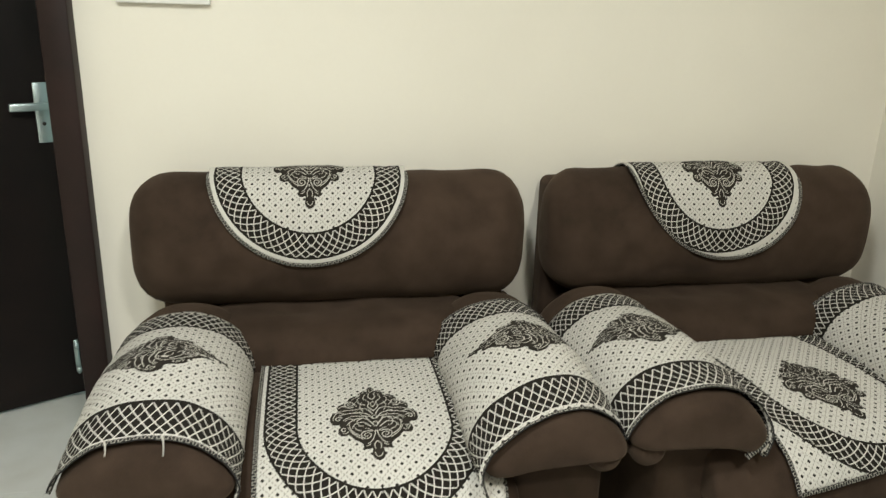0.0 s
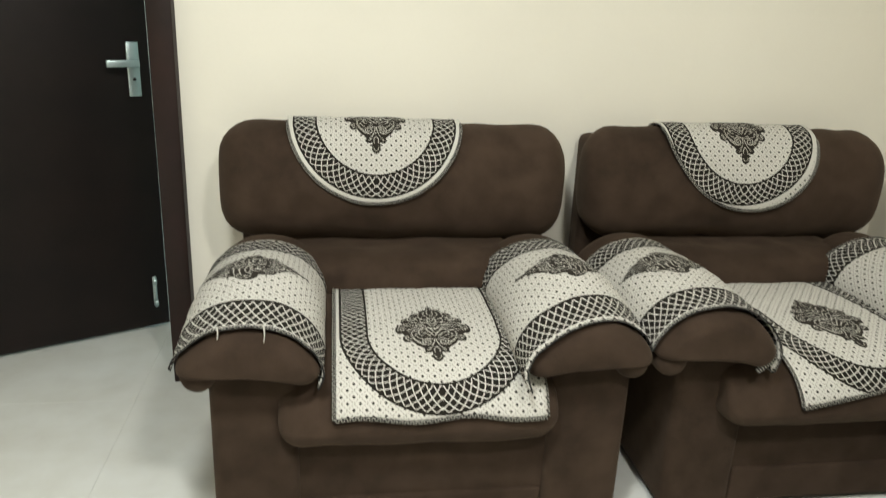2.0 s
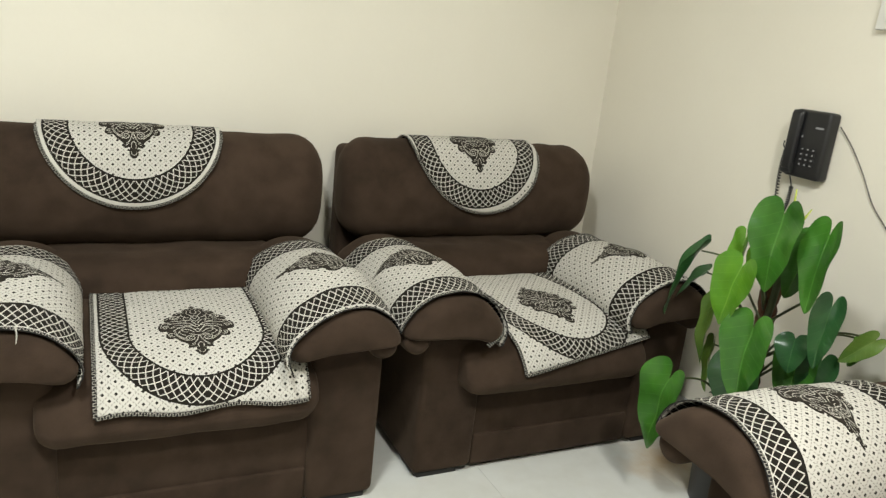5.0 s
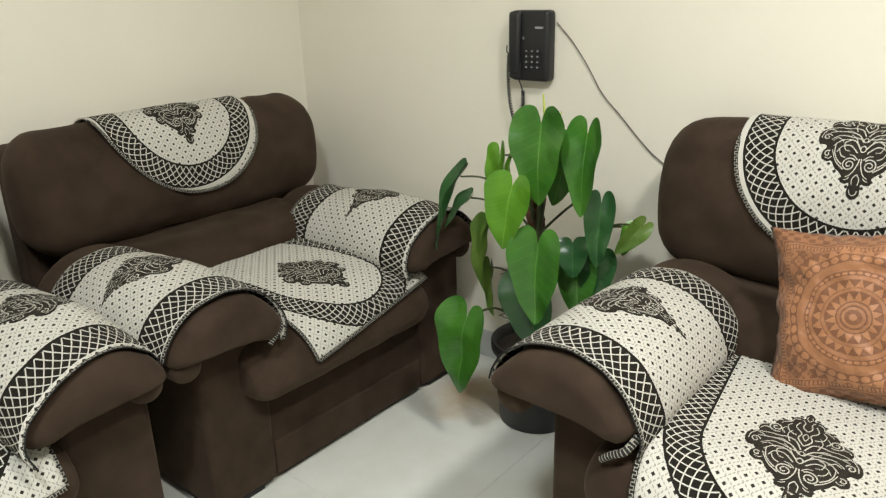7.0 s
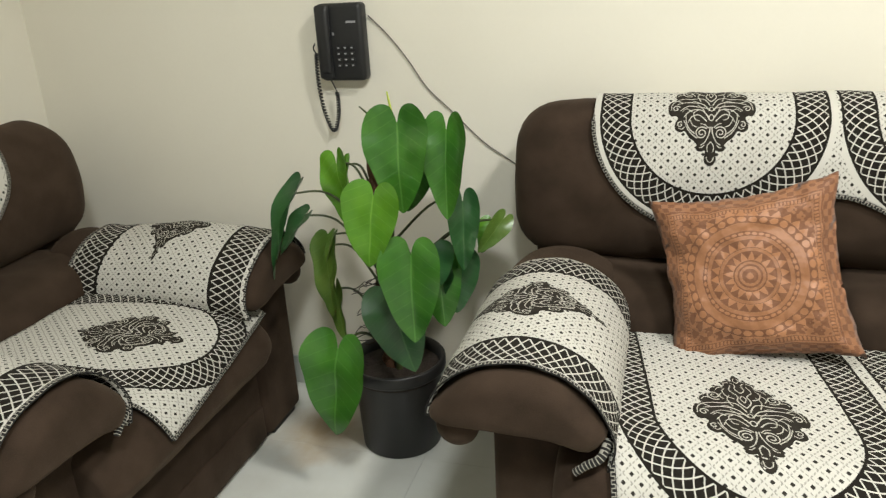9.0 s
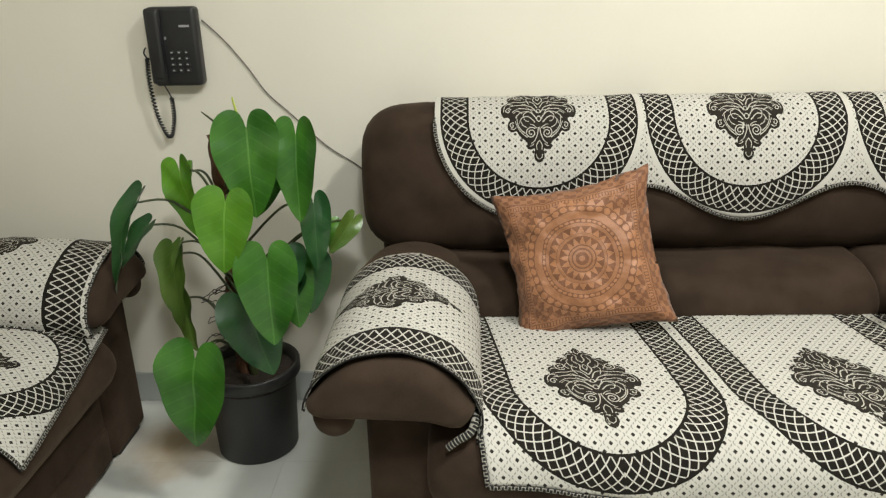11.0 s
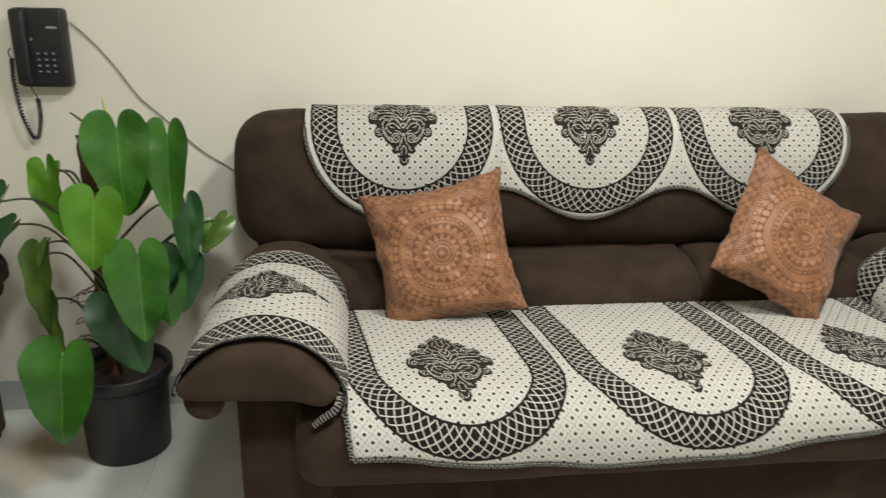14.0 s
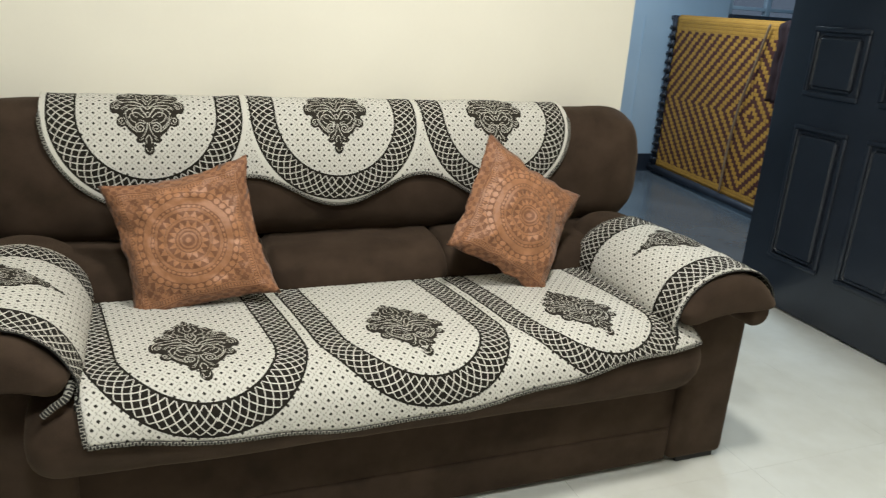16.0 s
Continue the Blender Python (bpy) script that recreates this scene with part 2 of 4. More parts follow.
def leaf_material(name, dark, light, rib):
    mat, tree, bsdf = material(name, 0.30)
    u, v = cover_uv(tree)
    mid = (u.abs() < 0.014).max(((v * 7.0 - u.abs() * 3.2).frac() - 0.5).abs() < 0.035)
    n = noise_val(tree, 9.0, 4.0)
    base = mix_colour(tree, ((n - 0.5) * 3.0 + 0.5).max(0.0).min(1.0), dark, light)
    tree.links.new(mix_colour(tree, mid * 0.13 + (u.abs() < 0.012) * 0.25, base, rib), bsdf.inputs["Base Color"])
    bsdf.inputs["Transmission Weight"].default_value = 0.0
    bsdf.inputs["Subsurface Weight"].default_value = 0.06
    add_bump(tree, bsdf, mid * -1.0 + n * 0.6, 0.4, 0.003)
    return mat


leaf_mid = leaf_material("leaf_green", (0.022, 0.096, 0.010), (0.048, 0.160, 0.016), (0.13, 0.30, 0.06))
leaf_bright = leaf_material("leaf_young", (0.052, 0.165, 0.008), (0.095, 0.245, 0.014), (0.20, 0.40, 0.06))
leaf_deep = leaf_material("leaf_deep", (0.014, 0.060, 0.018), (0.028, 0.095, 0.024), (0.07, 0.17, 0.05))
leaf_olive = leaf_material("leaf_olive", (0.065, 0.13, 0.020), (0.11, 0.18, 0.03), (0.19, 0.26, 0.08))


def cot_material():
    """Mustard and maroon woven strap: nested diamonds in stepped blocks. UV in metres."""
    mat, tree, bsdf = material("woven_strap", 0.7)
    u, v = cover_uv(tree)
    c = 0.0262
    gu, gv = (u / c).op("FLOOR"), (v / c).op("FLOOR")
    k = gu.abs() + gv.abs()
    stripe = (k / 4.0).frac() < 0.40
    fu, fv = ((u / c).frac() - 0.5).abs(), ((v / c).frac() - 0.5).abs()
    gap = fu.max(fv) > 0.46
    border = (v > 0.545).max(v < -0.53)
    tone = noise_val(tree, 25.0, 3.0)
    yellow = mix_colour(tree, tone, (0.40, 0.185, 0.018), (0.52, 0.27, 0.042))
    base = mix_colour(tree, stripe * border.inv(), yellow, (0.075, 0.016, 0.008))
    tree.links.new(mix_colour(tree, gap * 0.6, base, (0.05, 0.02, 0.01)), bsdf.inputs["Base Color"])
    add_bump(tree, bsdf, (fu.max(fv)) * -1.0, 0.6, 0.006)
    return mat


strap = cot_material()

# ---- mesh helpers ----


def part(name, bm, mat, parent=None, label="", smooth=True):
    me = bpy.data.meshes.new(name)
    bm.normal_update()
    bm.to_mesh(me)
    bm.free()
    if smooth:
        for p in me.polygons:
            p.use_smooth = True
    ob = new(name, me)
    me.materials.append(mat)
    if parent is not None:
        ob.parent = parent
    return tagged(ob, label)


def thing(name, place, label, category, turn=0.0, group="", kind=""):
    ob = new(name)
    ob.matrix_world = pose(*place, 0, 0, turn)
    return tagged(ob, label, category, group, kind)


def box_bm(x0, x1, y0, y1, z0, z1, bevel=0.0, seg=3):
    bm = bmesh.new()
    bmesh.ops.create_cube(bm, size=1)
    for v in bm.verts:
        v.co = Vector((x0 if v.co.x < 0 else x1, y0 if v.co.y < 0 else y1, z0 if v.co.z < 0 else z1))
    if bevel:
        bmesh.ops.bevel(bm, geom=bm.edges[:], offset=bevel, segments=seg, affect="EDGES", profile=0.5)
    return bm


def structure(name, bm, mat, label, smooth=False):
    return tagged(part(name, bm, mat, smooth=smooth), label, name.split("_")[0], kind="structure")


def tube_bm(points, radius, sides=8, bm=None, uv=False, taper=1.0):
    """A tube along points; radius may thin towards the end by taper."""
    bm = bm or bmesh.new()
    layer = bm.loops.layers.uv.verify() if uv else None
    pts = [Vector(p) for p in points]
    rings, length = [], [0.0]
    for i, p in enumerate(pts):
        t = (pts[min(i + 1, len(pts) - 1)] - pts[max(i - 1, 0)]).normalized()
        side = t.cross(Vector((0.13, 0.27, 1)))
        side = side.normalized() if side.length > 1e-4 else Vector((1, 0, 0))
        other = side.cross(t).normalized()
        r = radius * (1 + (taper - 1) * i / max(1, len(pts) - 1))
        rings.append([bm.verts.new(p + r * (math.cos(a) * side + math.sin(a) * other)) for a in (2 * math.pi * k / sides for k in range(sides))])
        if i:
            length.append(length[-1] + (p - pts[i - 1]).length)
    for i in range(len(pts) - 1):
        for k in range(sides):
            f = bm.faces.new((rings[i][k], rings[i][(k + 1) % sides], rings[i + 1][(k + 1) % sides], rings[i + 1][k]))
            if layer:
                for lp, s, q in zip(f.loops, (length[i], length[i], length[i + 1], length[i + 1]), (k, k + 1, k + 1, k)):
                    lp[layer].uv = (s, q / sides)
    bm.faces.new(rings[0][::-1])
    bm.faces.new(rings[-1])
    return bm


def spline(points, n):
    """n points along a smooth curve through points."""
    pts = [Vector(p) for p in points]
    out = []
    for i in range(n):
        s = i / (n - 1) * (len(pts) - 1)
        k = min(int(s), len(pts) - 2)
        f = s - k
        p0, p1, p2, p3 = pts[max(k - 1, 0)], pts[k], pts[k + 1], pts[min(k + 2, len(pts) - 1)]
        out.append(0.5 * ((2 * p1) + (p2 - p0) * f + (2 * p0 - 5 * p1 + 4 * p2 - p3) * f * f + (3 * p1 - p0 - 3 * p2 + p3) * f ** 3))
    return out


def closed_spline(points, n):
    pts = [Vector(p) for p in points]
    m = len(pts)
    out = []
    for i in range(n):
        s = i / n * m
        k, f = int(s) % m, s - int(s)
        p0, p1, p2, p3 = pts[k - 1], pts[k], pts[(k + 1) % m], pts[(k + 2) % m]
        out.append(0.5 * ((2 * p1) + (p2 - p0) * f + (2 * p0 - 5 * p1 + 4 * p2 - p3) * f * f + (3 * p1 - p0 - 3 * p2 + p3) * f ** 3))
    return out


def loft_bm(profile, start, end, along, round_off=0.06, lumps=0.004, steps=14, seed=0.0, cap=6):
    """A padded form: a closed profile of (a, z) drawn from start to end along "x" or "y", with rounded ends."""
    ring = closed_spline([(a, z, 0) for a, z in profile], 48)
    mid = sum(ring, Vector()) / len(ring)
    half = [max(abs(p.x - mid.x) for p in ring), max(abs(p.y - mid.y) for p in ring)]
    stations = [(start + round_off * (1 - math.cos(k / cap * math.pi / 2)), round_off * (1 - math.sin(k / cap * math.pi / 2))) for k in range(cap + 1)]
    for k in range(1, steps):
        stations.append((start + round_off + (end - start - 2 * round_off) * k / steps, 0.0))
    stations += [(end - round_off * (1 - math.cos(k / cap * math.pi / 2)), round_off * (1 - math.sin(k / cap * math.pi / 2))) for k in range(cap, -1, -1)]
    bm = bmesh.new()
    rings = []
    for pos, inset in stations:
        row = []
        for p in ring:
            a = mid.x + (p.x - mid.x) * (1 - inset / half[0])
            z = mid.y + (p.y - mid.y) * (1 - inset / half[1])
            co = Vector((pos, a, z)) if along == "x" else Vector((a, pos, z))
            n = 0.7 * noise.noise(Vector((co.x * 3, co.y * 11, co.z * 11)) if along == "x" else Vector((co.x * 11, co.y * 3, co.z * 11)))
            n += noise.noise(co * 5.0 + Vector((seed, seed * 1.7, 0))) + 0.5 * noise.noise(co * 13.0 + Vector((0, seed, 3)))
            out = Vector((0, a - mid.x, z - mid.y)) if along == "x" else Vector((a - mid.x, 0, z - mid.y))
            row.append(bm.verts.new(co + out.normalized() * n * lumps))
        rings.append(row)
    n = len(ring)
    for r0, r1 in zip(rings, rings[1:]):
        for k in range(n):
            bm.faces.new((r0[k], r0[(k + 1) % n], r1[(k + 1) % n], r1[k]))
    bm.faces.new(rings[0][::-1])
    bm.faces.new(rings[-1])
    bmesh.ops.recalc_face_normals(bm, faces=bm.faces[:])
    return bm


def hem_bm(pairs, inner=0.0035, outer=0.0062):
    """A narrow stitched hem along an edge; pairs of (edge point, the cloth's next point inwards)."""
    bm = bmesh.new()
    layer = bm.loops.layers.uv.verify()
    rows, run = [], 0.0
    for i, (p, q) in enumerate(pairs):
        if i:
            run += (p - pairs[i - 1][0]).length
        along = pairs[min(i + 1, len(pairs) - 1)][0] - pairs[max(i - 1, 0)][0]
        along = along.normalized() if along.length > 1e-7 else Vector((1, 0, 0))
        out = p - q
        out = out - along * out.dot(along)
        out = out.normalized() if out.length > 1e-7 else rows[-1][3]
        wave = 0.0008 * noise.noise((run * 40, p.x * 9, 0))
        rows.append((bm.verts.new(p - out * inner), bm.verts.new(p + out * (outer + wave)), run, out))
    for r0, r1 in zip(rows, rows[1:]):
        f = bm.faces.new((r0[0], r1[0], r1[1], r0[1]))
        for lp, uv in zip(f.loops, ((r0[2], 0), (r1[2], 0), (r1[2], 1), (r0[2], 1))):
            lp[layer].uv = uv
    return bm


def sheet(name, place_at, u0, u1, nu, s_range, ns, to_uv, mat, parent, edge_sides, lift=0.005):
    """A cloth: place_at(u, s) gives a point; s_range(u) its run. Edged along the sides named."""
    bm = bmesh.new()
    layer = bm.loops.layers.uv.verify()
    grid, uvs = [], []
    for i in range(nu + 1):
        u = u0 + (u1 - u0) * i / nu
        a, b = s_range(u)
        row, ruv = [], []
        for j in range(ns + 1):
            s = a + (b - a) * j / ns
            row.append(bm.verts.new(place_at(u, s)))
            ruv.append((u, s))
        grid.append(row)
        uvs.append(ruv)
    for i in range(nu):
        for j in range(ns):
            f = bm.faces.new((grid[i][j], grid[i + 1][j], grid[i + 1][j + 1], grid[i][j + 1]))
            for lp, (x, y) in zip(f.loops, ((i, j), (i + 1, j), (i + 1, j + 1), (i, j + 1))):
                lp[layer].uv = to_uv(*uvs[x][y], u0 + (u1 - u0) * (i + 0.5) / nu)
    lines = {"start": [(r[0].co.copy(), r[1].co.copy()) for r in grid], "end": [(r[-1].co.copy(), r[-2].co.copy()) for r in grid],
             "left": [(p.co.copy(), q.co.copy()) for p, q in zip(grid[0], grid[1])], "right": [(p.co.copy(), q.co.copy()) for p, q in zip(grid[-1], grid[-2])]}
    ob = part(name, bm, mat, parent)
    mod = ob.modifiers.new("thickness", "SOLIDIFY")
    mod.thickness, mod.offset = 0.004, 0.0
    for side in edge_sides:
        hem = part("edging", hem_bm(lines[side]), edging, parent, "black and cream overlocked edging")
        hem.modifiers.new("thickness", "SOLIDIFY").thickness = 0.0035
    return ob


class Run:
    """A path of (depth, height) points, read by its length, with outward normals."""

    def __init__(self, points, n=80):
        pts = spline([(a, z, 0) for a, z in points], n)
        self.pts, self.len = pts, [0.0]
        for a, b in zip(pts, pts[1:]):
            self.len.append(self.len[-1] + (b - a).length)

    def at(self, s, lift):
        s = max(0.0, min(s, self.len[-1] - 1e-6))
        k = max(i for i in range(len(self.len) - 1) if self.len[i] <= s)
        f = (s - self.len[k]) / (self.len[k + 1] - self.len[k])
        a, b = self.pts[k], self.pts[k + 1]
        t = (b - a).normalized()
        p = a.lerp(b, f)
        return p.x + lift * t.y, p.y - lift * t.x

    def s_of(self, test):
        return next(s for s, p in zip(self.len, self.pts) if test(p))


# ---- room ----
WX, WY = 1.935, 2.225     # inner faces of the east and north walls
EAST_END = -1.53          # the east wall stops here: way into the passage
DOOR_L, DOOR_R, DOOR_H = -1.615, -0.715, 2.06
T = 0.12
structure("wall_north_east_part", box_bm(DOOR_R + 0.09, WX + T, WY, WY + T, 0, CEIL), wall_paint, "cream painted plaster wall behind the armchairs")
structure("wall_north_west_part", box_bm(-2.6, DOOR_L - 0.09, WY, WY + T, 0, CEIL), wall_paint, "cream painted plaster wall beside the door")
structure("wall_north_lintel", box_bm(DOOR_L - 0.09, DOOR_R + 0.09, WY, WY + T, DOOR_H + 0.09, CEIL), wall_paint, "cream plaster above the dark door")
structure("wall_east", box_bm(WX, WX + T, EAST_END, WY, 0, CEIL), wall_paint, "cream painted plaster wall behind the sofa")
structure("wall_east_lintel", box_bm(WX, WX + T, -2.75, EAST_END, 2.1, CEIL), wall_paint, "cream plaster above the passage opening")
structure("wall_west", box_bm(-2.6 - T, -2.6, -2.75, WY + T, 0, CEIL), wall_paint, "plain cream plaster wall")
structure("wall_south", box_bm(-2.6, WX + T, -2.75 - T, -2.75, 0, CEIL), wall_paint, "plain cream plaster wall")
structure("ceiling", box_bm(-2.6, WX + T, -2.75, WY + T, CEIL, CEIL + 0.1), ceiling_paint, "plain white ceiling")
structure("floor_slab", box_bm(-2.6, WX + T, -2.75, WY + T, -0.10, -0.006), grout, "grout bed under the floor tiles")
structure("baseboard_east", box_bm(WX - 0.010, WX, EAST_END, WY, 0, 0.105, 0.002, 1), skirting_tile, "grey tile skirting along the wall")
structure("baseboard_north", box_bm(DOOR_R + 0.09, WX - 0.010, WY - 0.010, WY, 0, 0.105, 0.002, 1), skirting_tile, "grey tile skirting along the wall")

# door into the bedroom: dark frame, leaf ajar into the next room
door_frame = tagged(new("door_1_frame"), "dark brown wooden door frame in the cream wall", "door frame", kind="structure")
part("jamb", box_bm(DOOR_R + 0.019, DOOR_R + 0.095, WY - 0.055, WY + T + 0.01, 0, DOOR_H + 0.09, 0.004, 2), frame_wood, door_frame)
part("jamb", box_bm(DOOR_L - 0.095, DOOR_L + 0.005, WY - 0.055, WY + T + 0.01, 0, DOOR_H + 0.09, 0.004, 2), frame_wood, door_frame)
part("head", box_bm(DOOR_L + 0.006, DOOR_R + 0.018, WY - 0.055, WY + T + 0.01, DOOR_H, DOOR_H + 0.09, 0.004, 2), frame_wood, door_frame)
door = thing("door_1", (DOOR_L + 0.01, WY + 0.06, 0), "dark brown flush wooden door standing ajar with steel handle", "door", 27.0, kind="structure")
part("leaf", box_bm(0, 0.883, -0.018, 0.018, 0.012, DOOR_H - 0.006, 0.003, 2), dark_wood, door)
plate = part("handle_plate", box_bm(0.802, 0.846, -0.027, -0.019, 0.945, 1.142, 0.003, 2), steel, door, "brushed steel handle plate")
lever = tube_bm([(0.826, -0.026, 1.068), (0.826, -0.064, 1.068)], 0.011, 12)
grip = box_bm(0.722, 0.838, -0.072, -0.058, 1.055, 1.081, 0.005, 3)
grip.to_mesh(held := bpy.data.meshes.new("grip"))
grip.free()
lever.from_mesh(held)
bpy.data.meshes.remove(held)
part("handle", lever, steel, plate, "flat steel lever handle")
part("keyhole", tube_bm([(0.824, -0.029, 1.008), (0.824, -0.0265, 1.008)], 0.006, 10), foot_black, plate)
bolt = part("bolt", box_bm(0.826, 0.842, -0.023, -0.019, 0.100, 0.225, 0.002, 2), steel, door, "small steel tower bolt")
part("bolt_rod", tube_bm([(0.834, -0.029, 0.096), (0.834, -0.029, 0.228)], 0.0045, 8), steel, bolt)
for z in (0.112, 0.205):
    part("bolt_guide", tube_bm([(0.834, -0.029, z - 0.010), (0.834, -0.029, z + 0.010)], 0.0085, 10), steel, bolt)
for z in (1.0, 0.84, 0.70, 0.55):
    part("edge_plate", box_bm(0.8832, 0.886, -0.012, 0.012, z - 0.05, z + 0.04, 0.0008, 1), steel, door)

# bedroom beyond the door
structure("bedroom_wall_back", box_bm(-3.4, 0.6, 4.6, 4.7, 0, CEIL), wall_paint, "plain wall of the next room")
structure("bedroom_wall_west", box_bm(-3.5, -3.4, WY + T, 4.7, 0, CEIL), wall_paint, "plain wall of the next room")
structure("bedroom_wall_east", box_bm(0.6, 0.7, WY + T, 4.7, 0, CEIL), wall_paint, "plain wall of the next room")
structure("bedroom_wall_front", box_bm(-3.4, -2.6 - T, WY, WY + T, 0, CEIL), wall_paint, "plain wall of the next room")
structure("bedroom_floor", box_bm(-3.4, 0.6, WY + T, 4.6, -0.1, -0.003), tile, "pale polished floor of the next room")
structure("bedroom_ceiling", box_bm(-3.4, 0.6, WY + T, 4.6, CEIL, CEIL + 0.1), ceiling_paint, "plain white ceiling")

# passage east of the room, with its blue walls
structure("passage_floor", box_bm(WX + T, 4.95, -5.6, 0.4, -0.1, -0.004), grey_tile, "grey tiled passage floor")
structure("passage_wall_east_low", box_bm(4.95, 5.05, -5.6, 0.4, 0, 1.36), blue_paint, "blue painted passage wall")
structure("passage_wall_east_high", box_bm(4.95, 5.05, -5.6, 0.4, 2.10, CEIL), blue_paint, "blue painted passage wall")
structure("passage_wall_east_side", box_bm(4.95, 5.05, -4.56, 0.4, 1.36, 2.10), blue_paint, "blue painted passage wall")
structure("passage_wall_east_far", box_bm(4.95, 5.05, -5.6, -5.45, 1.36, 2.10), blue_paint, "blue painted passage wall")
structure("passage_wall_south", box_bm(WX + T, 5.05, -5.7, -5.6, 0, CEIL), blue_paint, "blue painted passage wall")
structure("passage_wall_north", box_bm(WX + T, 5.05, 0.4, 0.5, 0, CEIL), blue_paint, "blue painted passage wall")
structure("passage_wall_west", box_bm(WX, WX + T, -5.6, -2.75 - T, 0, CEIL), blue_paint, "blue painted passage wall")
structure("passage_ceiling", box_bm(WX + T, 5.05, -5.6, 0.4, CEIL, CEIL + 0.1), ceiling_paint, "plain white ceiling")
structure("baseboard_passage", box_bm(4.93, 4.95, -5.6, 0.4, 0, 0.15, 0.002, 1), navy_wood, "dark painted skirting band")
structure("trim_passage", box_bm(4.942, 4.95, -3.735, -3.715, 0.15, 1.30, 0.001, 1), blue_paint, "narrow vertical trim on the blue wall")
window = tagged(new("window_1"), "pale blue window with dark sill in the passage", "window", kind="structure")
part("window_sill", box_bm(4.88, 5.05, -5.45, -4.56, 1.325, 1.36, 0.004, 2), navy_wood, window)
for y in (-5.45, -5.03, -4.61):
    part("window_frame", box_bm(4.97, 5.02, y, y + 0.05, 1.36, 2.10, 0.003, 2), blue_paint, window)
part("window_frame", box_bm(4.975, 5.015, -5.40, -4.61, 1.40, 1.43, 0.003, 2), blue_paint, window)
glass, gtree, gb = material("window_glass", 0.05)
gb.inputs["Transmission Weight"].default_value = 1.0
pane = part("pane", box_bm(4.990, 4.995, -5.40, -4.61, 1.36, 2.10), glass, window, smooth=False)
pane.visible_shadow = False

# dark panelled door standing open at the passage
pdoor = thing("door_2", (2.31, -2.66, 0), "navy black panelled wooden door standing open", "door", 180.0, kind="structure")
part("leaf", box_bm(0, 0.98, -0.018, 0.018, 0.012, 2.04, 0.003, 2), navy_wood, pdoor)
for x0 in (0.16, 0.55):
    for z0, z1 in ((0.24, 0.88), (1.01, 1.31), (1.44, 1.90)):
        ring = bmesh.new()
        for q in (box_bm(x0, x0 + 0.29, -0.030, -0.018, z0, z0 + 0.022, 0.005, 2), box_bm(x0, x0 + 0.29, -0.030, -0.018, z1 - 0.022, z1, 0.005, 2),
                  box_bm(x0, x0 + 0.022, -0.030, -0.018, z0 + 0.022, z1 - 0.022, 0.005, 2), box_bm(x0 + 0.268, x0 + 0.29, -0.030, -0.018, z0 + 0.022, z1 - 0.022, 0.005, 2)):
            me = bpy.data.meshes.new("tmp")
            q.to_mesh(me)
            q.free()
            ring.from_mesh(me)
            bpy.data.meshes.remove(me)
        panel = part("panel", box_bm(x0 + 0.035, x0 + 0.255, -0.034, -0.017, z0 + 0.035, z1 - 0.035, 0.0155, 1), navy_wood, pdoor, smooth=False)
        part("moulding", ring, navy_wood, panel)

# woven rope cot stood on its side against the wall
cot = thing("rope_cot", (4.66, -3.93, 0), "mustard and maroon woven cot stood on its side", "cot", -7.0)
W_COT, H_COT = 1.75, 1.30
web = bmesh.new()
layer = web.loops.layers.uv.verify()
nx, nz = 75, 50
vs = [[web.verts.new((0.17 - (W_COT + 0.20) * i / nx, 0.006 * noise.noise((i * 0.4, j * 0.4, 0)) - (0.022 if j == nz else 0.0), 0.07 + (H_COT - 0.045) * j / nz)) for j in range(nz + 1)] for i in range(nx + 1)]
for i in range(nx):
    for j in range(nz):
        f = web.faces.new((vs[i][j], vs[i + 1][j], vs[i + 1][j + 1], vs[i][j + 1]))
        for lp in f.loops:
            lp[layer].uv = (-lp.vert.co.x - 0.98, lp.vert.co.z - 0.66)
woven = part("woven_bed", web, strap, cot, "mustard strap weave with maroon diamonds")
woven.modifiers.new("thickness", "SOLIDIFY").thickness = 0.012
part("rail", tube_bm([(0.28, 0, 0.045), (-W_COT - 0.1, 0, 0.045)], 0.030, 10), bamboo_dark, cot)
part("rail", tube_bm([(0.62, -0.026, H_COT), (-W_COT - 0.1, -0.026, H_COT)], 0.018, 10), bamboo_dark, cot)
part("rail", tube_bm([(0.20, 0, 0.03), (0.20, 0, H_COT + 0.02)], 0.022, 10), bamboo_dark, cot)
for k in range(17):
    z = 0.10 + k * 0.069
    wrap = part("rope_wrap", tube_bm([(0.20, 0, z), (0.20, 0, z + 0.034)], 0.034, 8), bamboo_dark, cot, "dark rope lashing")
    part("lashing_knot", tube_bm([(0.226, 0.022, z + 0.010), (0.160, 0.024, z + 0.026)], 0.010, 6), foot_black, wrap)
part("leg", tube_bm([(0.20, -0.02, 0.05), (0.42, 0.05, 0.03)], 0.026, 10), bamboo_dark, cot)
part("loose_cord", tube_bm(spline([(-1.05, 0.026, H_COT), (-0.97, 0.028, 1.02), (-0.88, 0.028, 0.72), (-0.84, 0.028, 0.42), (-0.83, 0.028, 0.08)], 30), 0.009, 7), cord_brown, cot, "faded brown cord hanging over the weave")

